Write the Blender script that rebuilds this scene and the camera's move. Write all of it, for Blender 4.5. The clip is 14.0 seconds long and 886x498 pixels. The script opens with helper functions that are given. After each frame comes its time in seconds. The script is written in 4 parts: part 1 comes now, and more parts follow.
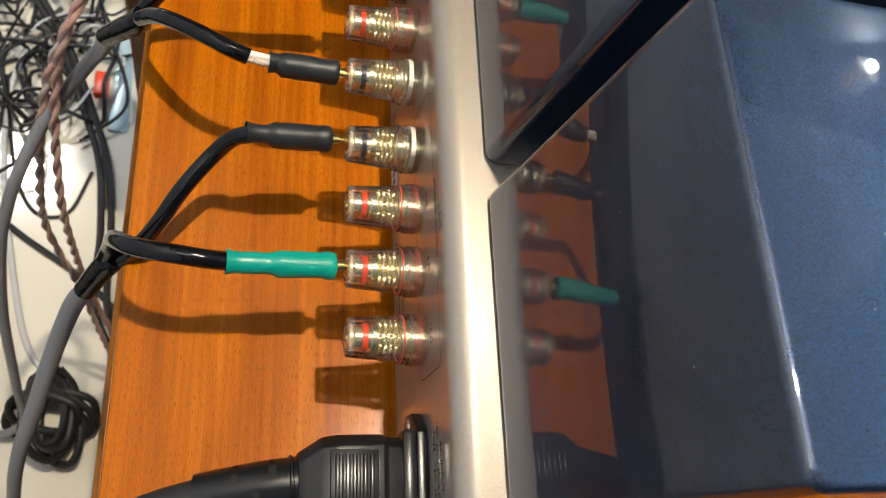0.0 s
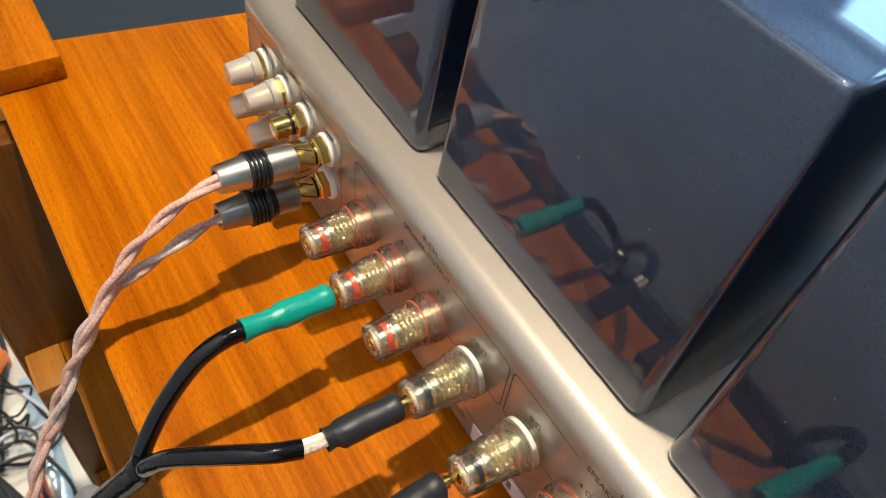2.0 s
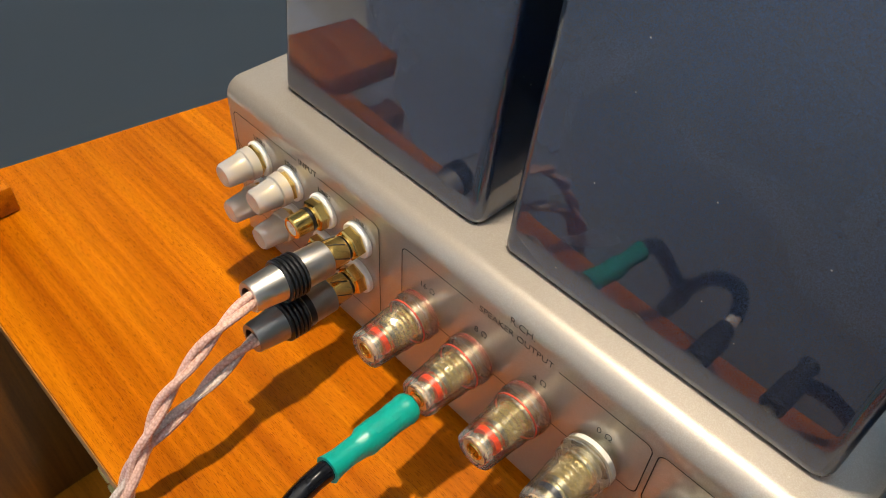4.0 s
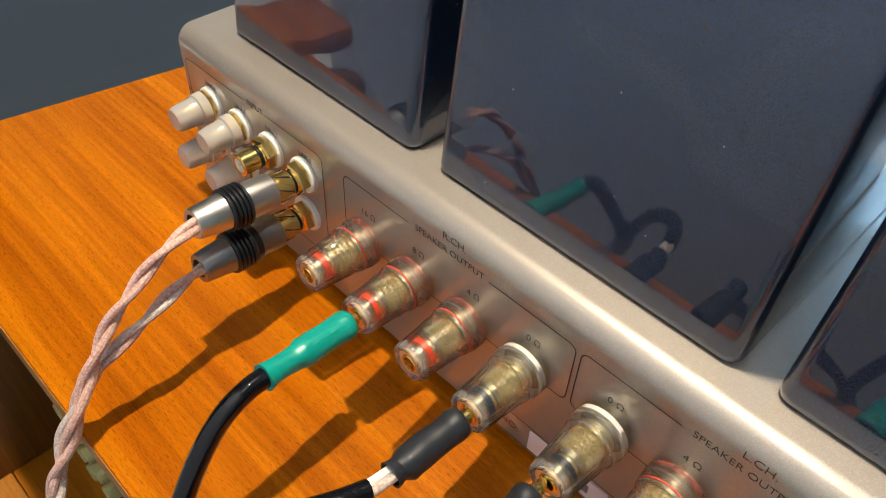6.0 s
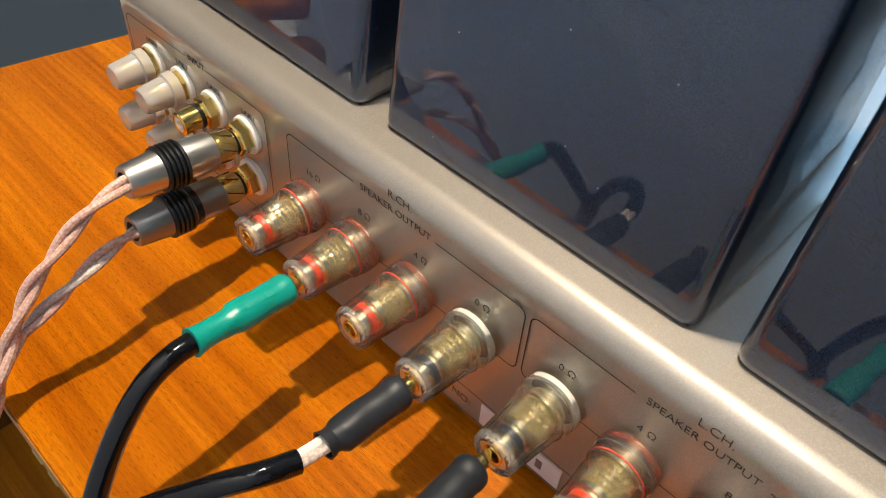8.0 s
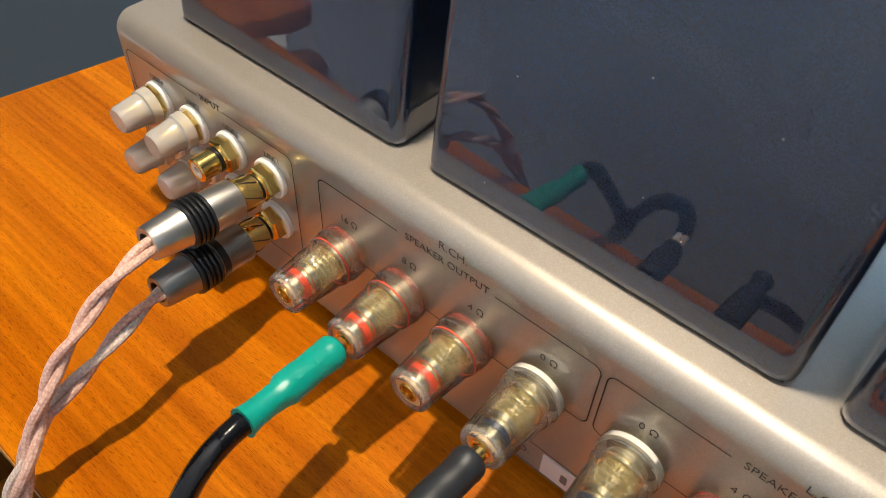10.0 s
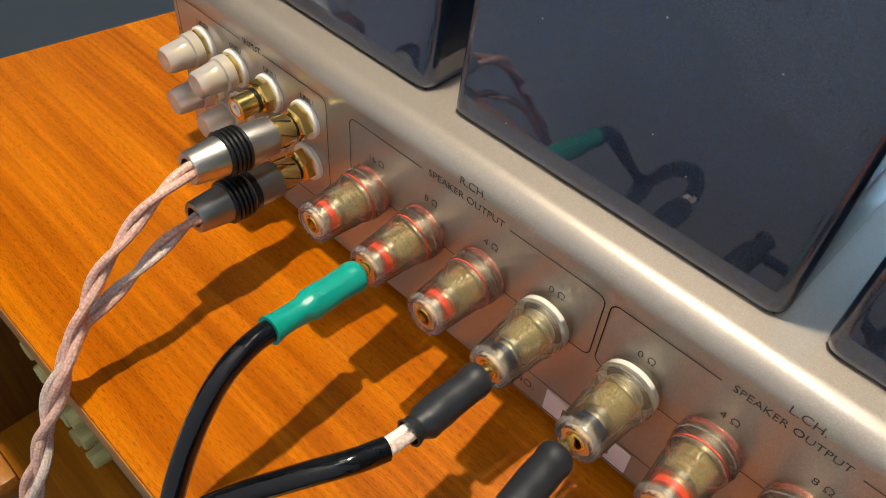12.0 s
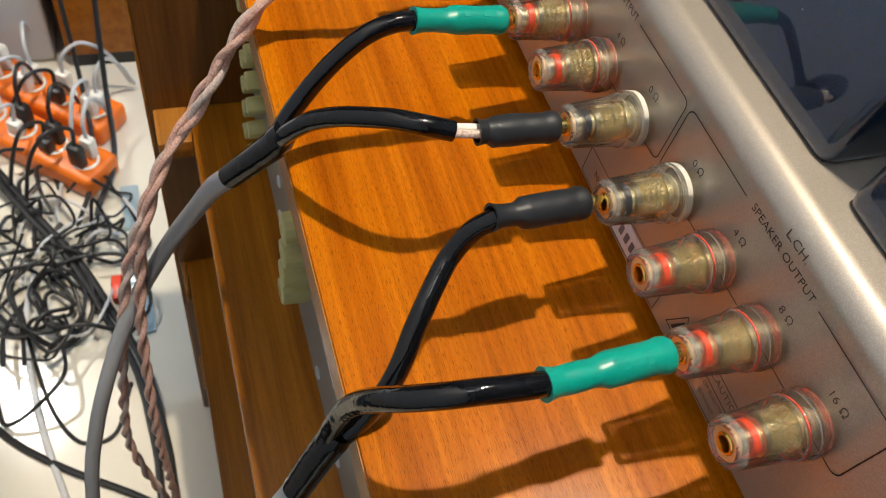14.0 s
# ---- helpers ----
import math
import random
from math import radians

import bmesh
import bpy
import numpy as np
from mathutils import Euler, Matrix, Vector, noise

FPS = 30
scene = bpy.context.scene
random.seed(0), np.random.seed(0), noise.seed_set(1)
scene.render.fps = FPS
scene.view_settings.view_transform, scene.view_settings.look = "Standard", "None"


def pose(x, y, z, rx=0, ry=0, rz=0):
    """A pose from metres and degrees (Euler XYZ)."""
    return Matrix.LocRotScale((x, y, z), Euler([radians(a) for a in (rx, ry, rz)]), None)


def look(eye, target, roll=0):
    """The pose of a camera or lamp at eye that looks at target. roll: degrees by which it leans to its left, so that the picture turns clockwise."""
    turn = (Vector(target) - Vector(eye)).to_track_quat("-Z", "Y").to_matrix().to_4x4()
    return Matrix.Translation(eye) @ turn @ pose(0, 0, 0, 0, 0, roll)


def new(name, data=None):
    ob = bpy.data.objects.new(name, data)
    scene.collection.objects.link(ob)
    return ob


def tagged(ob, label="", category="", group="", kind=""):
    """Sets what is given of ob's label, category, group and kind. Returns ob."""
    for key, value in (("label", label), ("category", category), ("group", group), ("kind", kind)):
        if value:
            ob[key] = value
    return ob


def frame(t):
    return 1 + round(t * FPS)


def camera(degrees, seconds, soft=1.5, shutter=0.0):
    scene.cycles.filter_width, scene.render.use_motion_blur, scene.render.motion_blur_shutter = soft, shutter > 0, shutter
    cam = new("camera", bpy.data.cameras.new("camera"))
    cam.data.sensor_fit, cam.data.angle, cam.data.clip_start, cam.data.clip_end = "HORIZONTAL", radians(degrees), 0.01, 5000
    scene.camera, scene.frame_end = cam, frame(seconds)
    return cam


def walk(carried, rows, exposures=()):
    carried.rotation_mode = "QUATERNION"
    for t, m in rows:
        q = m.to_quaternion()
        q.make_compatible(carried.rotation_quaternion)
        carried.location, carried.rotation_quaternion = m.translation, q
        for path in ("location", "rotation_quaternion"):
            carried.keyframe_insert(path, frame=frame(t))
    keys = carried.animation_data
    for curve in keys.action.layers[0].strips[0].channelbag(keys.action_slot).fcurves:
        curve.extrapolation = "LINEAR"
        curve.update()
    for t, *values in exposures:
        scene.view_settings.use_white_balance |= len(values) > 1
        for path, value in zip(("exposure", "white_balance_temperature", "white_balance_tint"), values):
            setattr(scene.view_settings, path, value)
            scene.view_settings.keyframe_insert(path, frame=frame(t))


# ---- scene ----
cam = camera(58.3, 14.0, soft=0.8)
cam.data.dof.use_dof, cam.data.dof.focus_distance, cam.data.dof.aperture_fstop = True, 0.275, 27.0
PATH = [
    (0, (0.284, -0.079, 0.347), (-0.453, 0.462, -1.432), 37.0),
    (0.5, (0.289, -0.089, 0.352), (-0.414, 0.511, -1.422), 39.0),
    (1, (0.249, -0.098, 0.347), (-0.564, 0.547, -1.362), 27.5),
    (1.5, (0.22, -0.111, 0.319), (-0.701, 0.623, -1.297), 16.7),
    (2, (0.199, -0.115, 0.314), (-0.808, 0.681, -1.22), 8.2),
    (2.5, (0.153, -0.123, 0.322), (-0.854, 0.735, -1.178), 4.5),
    (4.8, (0.139, -0.142, 0.279), (-0.813, 0.892, -1.144), 3.8),
    (5, (0.153, -0.143, 0.279), (-0.801, 0.888, -1.144), 3.5),
    (5.5, (0.17, -0.145, 0.274), (-0.793, 0.885, -1.144), 3.0),
    (6, (0.176, -0.143, 0.275), (-0.796, 0.886, -1.138), 2.9),
    (6.5, (0.182, -0.141, 0.271), (-0.788, 0.884, -1.146), 3.2),
    (7, (0.186, -0.142, 0.267), (-0.769, 0.902, -1.147), 4.2),
    (7.2, (0.188, -0.14, 0.264), (-0.768, 0.902, -1.15), 4.3),
    (9.5, (0.156, -0.125, 0.252), (-0.717, 0.945, -1.194), 3.9),
    (10, (0.145, -0.127, 0.259), (-0.715, 0.936, -1.201), 3.1),
    (10.5, (0.132, -0.128, 0.258), (-0.73, 0.936, -1.199), 2.4),
    (11, (0.125, -0.127, 0.258), (-0.742, 0.944, -1.192), 2.5),
    (11.5, (0.132, -0.13, 0.259), (-0.745, 0.923, -1.198), 2.9),
    (12, (0.163, -0.147, 0.256), (-0.732, 0.888, -1.202), 5.0),
    (12.5, (0.189, -0.16, 0.257), (-0.71, 0.792, -1.255), 7.3),
    (13, (0.209, -0.166, 0.253), (-0.729, 0.695, -1.288), 10.2),
    (13.5, (0.235, -0.167, 0.247), (-0.757, 0.559, -1.33), 12.7),
    (14, (0.246, -0.159, 0.248), (-0.764, 0.436, -1.372), 16.3),
]
walk(cam, [(t, look(eye, target, roll)) for t, eye, target, roll in PATH],
     [(0, -0.22), (1.0, -0.1), (1.8, 0.02), (2.6, 0.04), (5.0, 0.02), (11.0, 0.0), (12.2, -0.08), (14.0, -0.15)])


# ---- world and light ----
world = bpy.data.worlds.new("world")
scene.world = world
world.use_nodes = True
world.node_tree.nodes["Background"].inputs[0].default_value = (0.62, 0.72, 0.85, 1)
world.node_tree.nodes["Background"].inputs[1].default_value = 0.02


def area_lamp(name, place, target, size, watts, colour):
    data = bpy.data.lights.new(name, "AREA")
    data.shape, data.size, data.energy, data.color = "DISK", size, watts, colour
    ob = new(name, data)
    ob.matrix_world = look(place, target)
    return ob


area_lamp("key_downlight", (-0.03, 0.12, 1.97), (0.06, -0.03, 0.0), 0.06, 55.0, (1.0, 0.86, 0.67))
area_lamp("track_spot_light", (-1.00, 1.51, 1.45), (-0.3, 0.6, 0.0), 0.04, 5.0, (0.95, 0.97, 1.0))
spot_data = bpy.data.lights.new("floor_downlight", "SPOT")
spot_data.energy, spot_data.color, spot_data.shadow_soft_size = 225.0, (1.0, 0.96, 0.90), 0.06
spot_data.spot_size, spot_data.spot_blend = radians(70), 0.25
new("floor_downlight", spot_data).matrix_world = look((-1.61, -1.0, 1.97), (-1.45, -0.9, -0.77))
# added unseen lamp behind the grey wall; no source known there
area_lamp("added_rear_lamp", (0.9, -1.4, 1.97), (0.7, -1.0, 0.0), 0.12, 14.0, (1.0, 0.95, 0.88))
# added soft fill for the rear panel and covers; no such source is known
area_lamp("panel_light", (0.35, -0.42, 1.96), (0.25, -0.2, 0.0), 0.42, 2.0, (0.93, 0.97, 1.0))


# ---- materials ----
def material(name, base=(0.5, 0.5, 0.5), rough=0.5, metal=0.0, coat=0.0, coat_rough=0.03, vary=0.0, scale=40.0,
             bump=0.0, bump_scale=200.0, rough_vary=0.0, spec=0.5):
    m = bpy.data.materials.new(name)
    m.use_nodes = True
    nt = m.node_tree
    b = nt.nodes["Principled BSDF"]
    b.inputs["Base Color"].default_value = (*base, 1)
    b.inputs["Roughness"].default_value = rough
    b.inputs["Metallic"].default_value = metal
    b.inputs["Coat Weight"].default_value = coat
    b.inputs["Coat Roughness"].default_value = coat_rough
    b.inputs["Specular IOR Level"].default_value = spec
    co = nt.nodes.new("ShaderNodeTexCoord")
    if vary or rough_vary:
        n1 = nt.nodes.new("ShaderNodeTexNoise")
        n1.inputs["Scale"].default_value, n1.inputs["Detail"].default_value = scale, 6
        nt.links.new(co.outputs["Object"], n1.inputs["Vector"])
    if vary:
        mix = nt.nodes.new("ShaderNodeMix")
        mix.data_type = "RGBA"
        mix.inputs["A"].default_value = (*[c * (1 - vary) for c in base], 1)
        mix.inputs["B"].default_value = (*[min(1, c * (1 + vary)) for c in base], 1)
        nt.links.new(n1.outputs["Fac"], mix.inputs["Factor"])
        nt.links.new(mix.outputs["Result"], b.inputs["Base Color"])
    if rough_vary:
        mr = nt.nodes.new("ShaderNodeMapRange")
        mr.inputs["To Min"].default_value, mr.inputs["To Max"].default_value = rough - rough_vary, rough + rough_vary
        nt.links.new(n1.outputs["Fac"], mr.inputs["Value"])
        nt.links.new(mr.outputs["Result"], b.inputs["Roughness"])
    if bump:
        n2 = nt.nodes.new("ShaderNodeTexNoise")
        n2.inputs["Scale"].default_value, n2.inputs["Detail"].default_value = bump_scale, 4
        nt.links.new(co.outputs["Object"], n2.inputs["Vector"])
        bp = nt.nodes.new("ShaderNodeBump")
        bp.inputs["Strength"].default_value, bp.inputs["Distance"].default_value = bump, 0.0006
        nt.links.new(n2.outputs["Fac"], bp.inputs["Height"])
        nt.links.new(bp.outputs["Normal"], b.inputs["Normal"])
    return m


def flake_paint(name, base, flake, rough, metal, coat, scale, smudge):
    """Metallic lacquer: a fine flake of a lighter colour in the base, under a clear coat."""
    m = material(name, base, rough, metal, coat, 0.025)
    nt = m.node_tree
    b = nt.nodes["Principled BSDF"]
    b.inputs["Coat IOR"].default_value = 1.88 if smudge else 1.6
    co = nt.nodes.new("ShaderNodeTexCoord")
    v = nt.nodes.new("ShaderNodeTexVoronoi")
    v.inputs["Scale"].default_value = scale
    nt.links.new(co.outputs["Object"], v.inputs["Vector"])
    ramp = nt.nodes.new("ShaderNodeValToRGB")
    ramp.color_ramp.elements[0].position, ramp.color_ramp.elements[1].position = 0.35, 0.95
    sep = nt.nodes.new("ShaderNodeSeparateColor")
    nt.links.new(v.outputs["Color"], sep.inputs["Color"])
    nt.links.new(sep.outputs[0], ramp.inputs["Fac"])
    soft = nt.nodes.new("ShaderNodeTexNoise")
    soft.inputs["Scale"].default_value, soft.inputs["Detail"].default_value = 9, 5
    nt.links.new(co.outputs["Object"], soft.inputs["Vector"])
    mul = nt.nodes.new("ShaderNodeMath")
    mul.operation = "MULTIPLY"
    nt.links.new(ramp.outputs["Color"], mul.inputs[0])
    nt.links.new(soft.outputs["Fac"], mul.inputs[1])
    mix = nt.nodes.new("ShaderNodeMix")
    mix.data_type = "RGBA"
    mix.inputs["A"].default_value, mix.inputs["B"].default_value = (*base, 1), (*flake, 1)
    nt.links.new(mul.outputs[0], mix.inputs["Factor"])
    nt.links.new(mix.outputs["Result"], b.inputs["Base Color"])
    grit = nt.nodes.new("ShaderNodeTexVoronoi")
    grit.inputs["Scale"].default_value = 90
    nt.links.new(co.outputs["Object"], grit.inputs["Vector"])
    near = nt.nodes.new("ShaderNodeMapRange")
    near.inputs["From Min"].default_value, near.inputs["From Max"].default_value = 0.018, 0.034
    near.inputs["To Min"].default_value, near.inputs["To Max"].default_value = 0.35, 0.0
    nt.links.new(grit.outputs["Distance"], near.inputs["Value"])
    speck = nt.nodes.new("ShaderNodeMix")
    speck.data_type = "RGBA"
    speck.inputs["B"].default_value = (0.75, 0.72, 0.66, 1)
    nt.links.new(near.outputs["Result"], speck.inputs["Factor"])
    nt.links.new(mix.outputs["Result"], speck.inputs["A"])
    nt.links.new(speck.outputs["Result"], b.inputs["Base Color"])
    mix = speck
    if smudge:
        wipe = nt.nodes.new("ShaderNodeTexNoise")
        wipe.inputs["Scale"].default_value, wipe.inputs["Detail"].default_value, wipe.inputs["Distortion"].default_value = 17, 7, 0.8
        nt.links.new(co.outputs["Object"], wipe.inputs["Vector"])
        dust = nt.nodes.new("ShaderNodeMapRange")
        dust.inputs["From Min"].default_value, dust.inputs["From Max"].default_value = 0.50, 0.78
        dust.inputs["To Min"].default_value, dust.inputs["To Max"].default_value = 0.0, 0.07
        nt.links.new(wipe.outputs["Fac"], dust.inputs["Value"])
        film = nt.nodes.new("ShaderNodeMix")
        film.data_type = "RGBA"
        film.inputs["B"].default_value = (0.34, 0.36, 0.40, 1)
        nt.links.new(mix.outputs["Result"], film.inputs["A"])
        nt.links.new(dust.outputs["Result"], film.inputs["Factor"])
        nt.links.new(film.outputs["Result"], b.inputs["Base Color"])
        span = nt.nodes.new("ShaderNodeMapRange")
        span.inputs["From Min"].default_value, span.inputs["From Max"].default_value = 0.45, 0.8
        span.inputs["To Min"].default_value, span.inputs["To Max"].default_value = 0.004, 0.004 + smudge
        nt.links.new(wipe.outputs["Fac"], span.inputs["Value"])
        nt.links.new(span.outputs["Result"], b.inputs["Coat Roughness"])
    return m


def wood(name, dark, mid, light, rough=0.3, coat=0.4, pores=1.0, axis=0):
    """Lacquered mahogany with its grain along one axis and short dark pores."""
    m = material(name, mid, rough, 0.0, coat, 0.20, spec=0.17)
    nt = m.node_tree
    b = nt.nodes["Principled BSDF"]
    co = nt.nodes.new("ShaderNodeTexCoord")

    def stretched(long, wide):
        mp = nt.nodes.new("ShaderNodeMapping")
        s = [wide, wide, wide]
        s[axis] = long
        mp.inputs["Scale"].default_value = s
        nt.links.new(co.outputs["Object"], mp.inputs["Vector"])
        return mp

    bands = nt.nodes.new("ShaderNodeTexNoise")
    bands.inputs["Scale"].default_value, bands.inputs["Detail"].default_value, bands.inputs["Roughness"].default_value = 1, 8, 0.62
    nt.links.new(stretched(3.0, 75).outputs[0], bands.inputs["Vector"])
    ramp = nt.nodes.new("ShaderNodeValToRGB")
    e = ramp.color_ramp.elements
    e[0].position, e[0].color = 0.28, (*dark, 1)
    e[1].position, e[1].color = 0.74, (*light, 1)
    k = e.new(0.5)
    k.color = (*mid, 1)
    nt.links.new(bands.outputs["Fac"], ramp.inputs["Fac"])
    fine = nt.nodes.new("ShaderNodeTexNoise")
    fine.inputs["Scale"].default_value, fine.inputs["Detail"].default_value = 1, 2
    nt.links.new(stretched(300, 2700).outputs[0], fine.inputs["Vector"])
    pr = nt.nodes.new("ShaderNodeValToRGB")
    pr.color_ramp.elements[0].position, pr.color_ramp.elements[0].color = 0.385, (1, 1, 1, 1)
    pr.color_ramp.elements[1].position, pr.color_ramp.elements[1].color = 0.430, (0, 0, 0, 1)
    nt.links.new(fine.outputs["Fac"], pr.inputs["Fac"])
    amount = nt.nodes.new("ShaderNodeMath")
    amount.operation = "MULTIPLY"
    amount.inputs[1].default_value = 0.62 * pores
    nt.links.new(pr.outputs["Color"], amount.inputs[0])
    mix = nt.nodes.new("ShaderNodeMix")
    mix.data_type = "RGBA"
    mix.inputs["B"].default_value = (*[c * 0.28 for c in dark], 1)
    nt.links.new(amount.outputs[0], mix.inputs["Factor"])
    streak = nt.nodes.new("ShaderNodeTexNoise")
    streak.inputs["Scale"].default_value, streak.inputs["Detail"].default_value = 1, 5
    nt.links.new(stretched(14, 430).outputs[0], streak.inputs["Vector"])
    tone = nt.nodes.new("ShaderNodeMapRange")
    tone.inputs["From Min"].default_value, tone.inputs["From Max"].default_value = 0.30, 0.70
    tone.inputs["To Min"].default_value, tone.inputs["To Max"].default_value = 0.80, 1.12
    nt.links.new(streak.outputs["Fac"], tone.inputs["Value"])
    grain = nt.nodes.new("ShaderNodeVectorMath")
    grain.operation = "SCALE"
    nt.links.new(ramp.outputs["Color"], grain.inputs[0])
    nt.links.new(tone.outputs["Result"], grain.inputs["Scale"])
    nt.links.new(grain.outputs[0], mix.inputs["A"])
    nt.links.new(mix.outputs["Result"], b.inputs["Base Color"])
    bp = nt.nodes.new("ShaderNodeBump")
    bp.inputs["Strength"].default_value, bp.inputs["Distance"].default_value = 0.35, 0.0002
    bp.invert = True
    nt.links.new(amount.outputs[0], bp.inputs["Height"])
    nt.links.new(bp.outputs["Normal"], b.inputs["Normal"])
    return m


def clear_plastic(name, tint, gloss=0.04, haze=0.06, haze_colour=(0.8, 0.78, 0.7), bend=0.0):
    """Clear moulded acrylic: see-through, with Fresnel gloss and a slight haze."""
    m = bpy.data.materials.new(name)
    m.use_nodes = True
    nt = m.node_tree
    nt.nodes.remove(nt.nodes["Principled BSDF"])
    out = nt.nodes["Material Output"]
    tr = nt.nodes.new("ShaderNodeBsdfTransparent")
    tr.inputs["Color"].default_value = (*tint, 1)
    df = nt.nodes.new("ShaderNodeBsdfTranslucent")
    df.inputs["Color"].default_value = (*haze_colour, 1)
    d2 = nt.nodes.new("ShaderNodeBsdfDiffuse")
    d2.inputs["Color"].default_value = (*haze_colour, 1)
    dd = nt.nodes.new("ShaderNodeMixShader")
    dd.inputs[0].default_value = 0.5 if haze < 0.4 else 0.7
    nt.links.new(df.outputs[0], dd.inputs[1])
    nt.links.new(d2.outputs[0], dd.inputs[2])
    m1 = nt.nodes.new("ShaderNodeMixShader")
    m1.inputs[0].default_value = haze
    nt.links.new(tr.outputs[0], m1.inputs[1])
    nt.links.new(dd.outputs[0], m1.inputs[2])
    gl = nt.nodes.new("ShaderNodeBsdfGlossy")
    gl.inputs["Roughness"].default_value = gloss
    fr = nt.nodes.new("ShaderNodeFresnel")
    fr.inputs["IOR"].default_value = 1.42
    if bend:
        gb = nt.nodes.new("ShaderNodeBsdfGlass")
        gb.inputs["IOR"].default_value, gb.inputs["Roughness"].default_value = 1.42, 0.03
        mb = nt.nodes.new("ShaderNodeMixShader")
        mb.inputs[0].default_value = bend
        nt.links.new(m1.outputs[0], mb.inputs[1])
        nt.links.new(gb.outputs[0], mb.inputs[2])
        m1 = mb
    m2 = nt.nodes.new("ShaderNodeMixShader")
    nt.links.new(fr.outputs[0], m2.inputs[0])
    nt.links.new(m1.outputs[0], m2.inputs[1])
    nt.links.new(gl.outputs[0], m2.inputs[2])
    nt.links.new(m2.outputs[0], out.inputs["Surface"])
    return m


def braid(name, base, dark, pitch):
    """Woven cable sleeve."""
    m = material(name, base, 0.45)
    nt = m.node_tree
    b = nt.nodes["Principled BSDF"]
    co = nt.nodes.new("ShaderNodeTexCoord")
    w = nt.nodes.new("ShaderNodeTexVoronoi")
    w.inputs["Scale"].default_value = pitch
    nt.links.new(co.outputs["Object"], w.inputs["Vector"])
    mix = nt.nodes.new("ShaderNodeMix")
    mix.data_type = "RGBA"
    mix.inputs["A"].default_value, mix.inputs["B"].default_value = (*base, 1), (*dark, 1)
    nt.links.new(w.outputs["Distance"], mix.inputs["Factor"])
    nt.links.new(mix.outputs["Result"], b.inputs["Base Color"])
    bp = nt.nodes.new("ShaderNodeBump")
    bp.inputs["Strength"].default_value, bp.inputs["Distance"].default_value = 0.5, 0.0003
    bp.invert = True
    nt.links.new(w.outputs["Distance"], bp.inputs["Height"])
    nt.links.new(bp.outputs["Normal"], b.inputs["Normal"])
    return m


def tile_floor(name):
    """Polished cream porcelain with faint clouding."""
    return material(name, (0.72, 0.68, 0.58), 0.12, 0.0, 0.0, vary=0.07, scale=5, rough_vary=0.04)


WOOD_TOP = wood("mahogany_top", (0.27, 0.058, 0.0008), (0.42, 0.110, 0.0012), (0.56, 0.168, 0.002), 0.25, 0.0, 0.65)
WOOD_EDGE = wood("mahogany_edge", (0.26, 0.09, 0.012), (0.36, 0.14, 0.02), (0.44, 0.18, 0.03), 0.4, 0.2, 0.5)
WOOD_DARK = wood("mahogany_shelf", (0.24, 0.075, 0.004), (0.35, 0.12, 0.006), (0.44, 0.16, 0.010), 0.4, 0.2, 0.4)
# deeper brown than the shelves; shade inside the open back is put into it
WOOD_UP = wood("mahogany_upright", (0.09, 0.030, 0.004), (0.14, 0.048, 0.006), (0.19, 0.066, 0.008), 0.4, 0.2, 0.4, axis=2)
CHAMPAGNE = flake_paint("champagne_paint", (0.36, 0.315, 0.265), (0.49, 0.445, 0.39), 0.43, 0.46, 1.0, 3600, 0.0)
CHAMPAGNE.node_tree.nodes["Principled BSDF"].inputs["Coat Roughness"].default_value = 0.07
NAVY = flake_paint("navy_lacquer", (0.008, 0.011, 0.019), (0.030, 0.120, 0.33), 0.40, 0.6, 1.0, 8500, 0.018)
PRINT = material("black_print", (0.012, 0.010, 0.009), 0.6)
GREY_PRINT = material("grey_print", (0.16, 0.13, 0.13), 0.6)
SEAM = material("dark_seam", (0.01, 0.01, 0.012), 0.7)
GOLD = material("gold_plate", (0.83, 0.60, 0.20), 0.18, 1.0, vary=0.06, scale=300)
PALE_GOLD = material("pale_gold_plate", (0.95, 0.84, 0.56), 0.24, 1.0, vary=0.08, scale=400)
# near-black colour in place of the shade inside holes and slots
DARK_HOLE = material("dark_hole", (0.015, 0.012, 0.01), 0.6)
# white haze stands in for light gathered by the acrylic, strongest at the rims
CLEAR = clear_plastic("clear_acrylic", (0.998, 0.997, 0.993), 0.05, 0.045, (1.0, 0.99, 0.96), 0.25)
CLEAR_RIM = clear_plastic("clear_acrylic_rim", (0.99, 0.985, 0.97), 0.10, 0.24, (1.0, 0.99, 0.96))
CLEAR_RED = clear_plastic("clear_red_acrylic", (1.0, 0.84, 0.80), 0.10, 0.32, (0.98, 0.17, 0.13))
MILKY = clear_plastic("milky_cap_plastic", (1.0, 1.0, 0.99), 0.12, 0.47, (1.0, 0.985, 0.93))
RED = material("red_ring_plastic", (0.75, 0.07, 0.03), 0.35)
ORANGE_RED = material("orange_red_ring", (0.80, 0.055, 0.006), 0.35)
NAVY_RING = material("black_ring_plastic", (0.012, 0.016, 0.03), 0.35)
WHITE = material("white_plastic", (0.80, 0.78, 0.72), 0.35)
COPPER_FACE = material("amber_socket_face", (0.84, 0.58, 0.28), 0.30, 0.60)
SATIN = material("satin_nickel", (0.62, 0.58, 0.52), 0.32, 1.0, vary=0.05, scale=200)
GREY_SATIN = material("satin_grey_metal", (0.30, 0.29, 0.27), 0.34, 0.9, vary=0.05, scale=200)
RUBBER = material("black_rubber", (0.007, 0.0075, 0.009), 0.29, vary=0.2, scale=60)
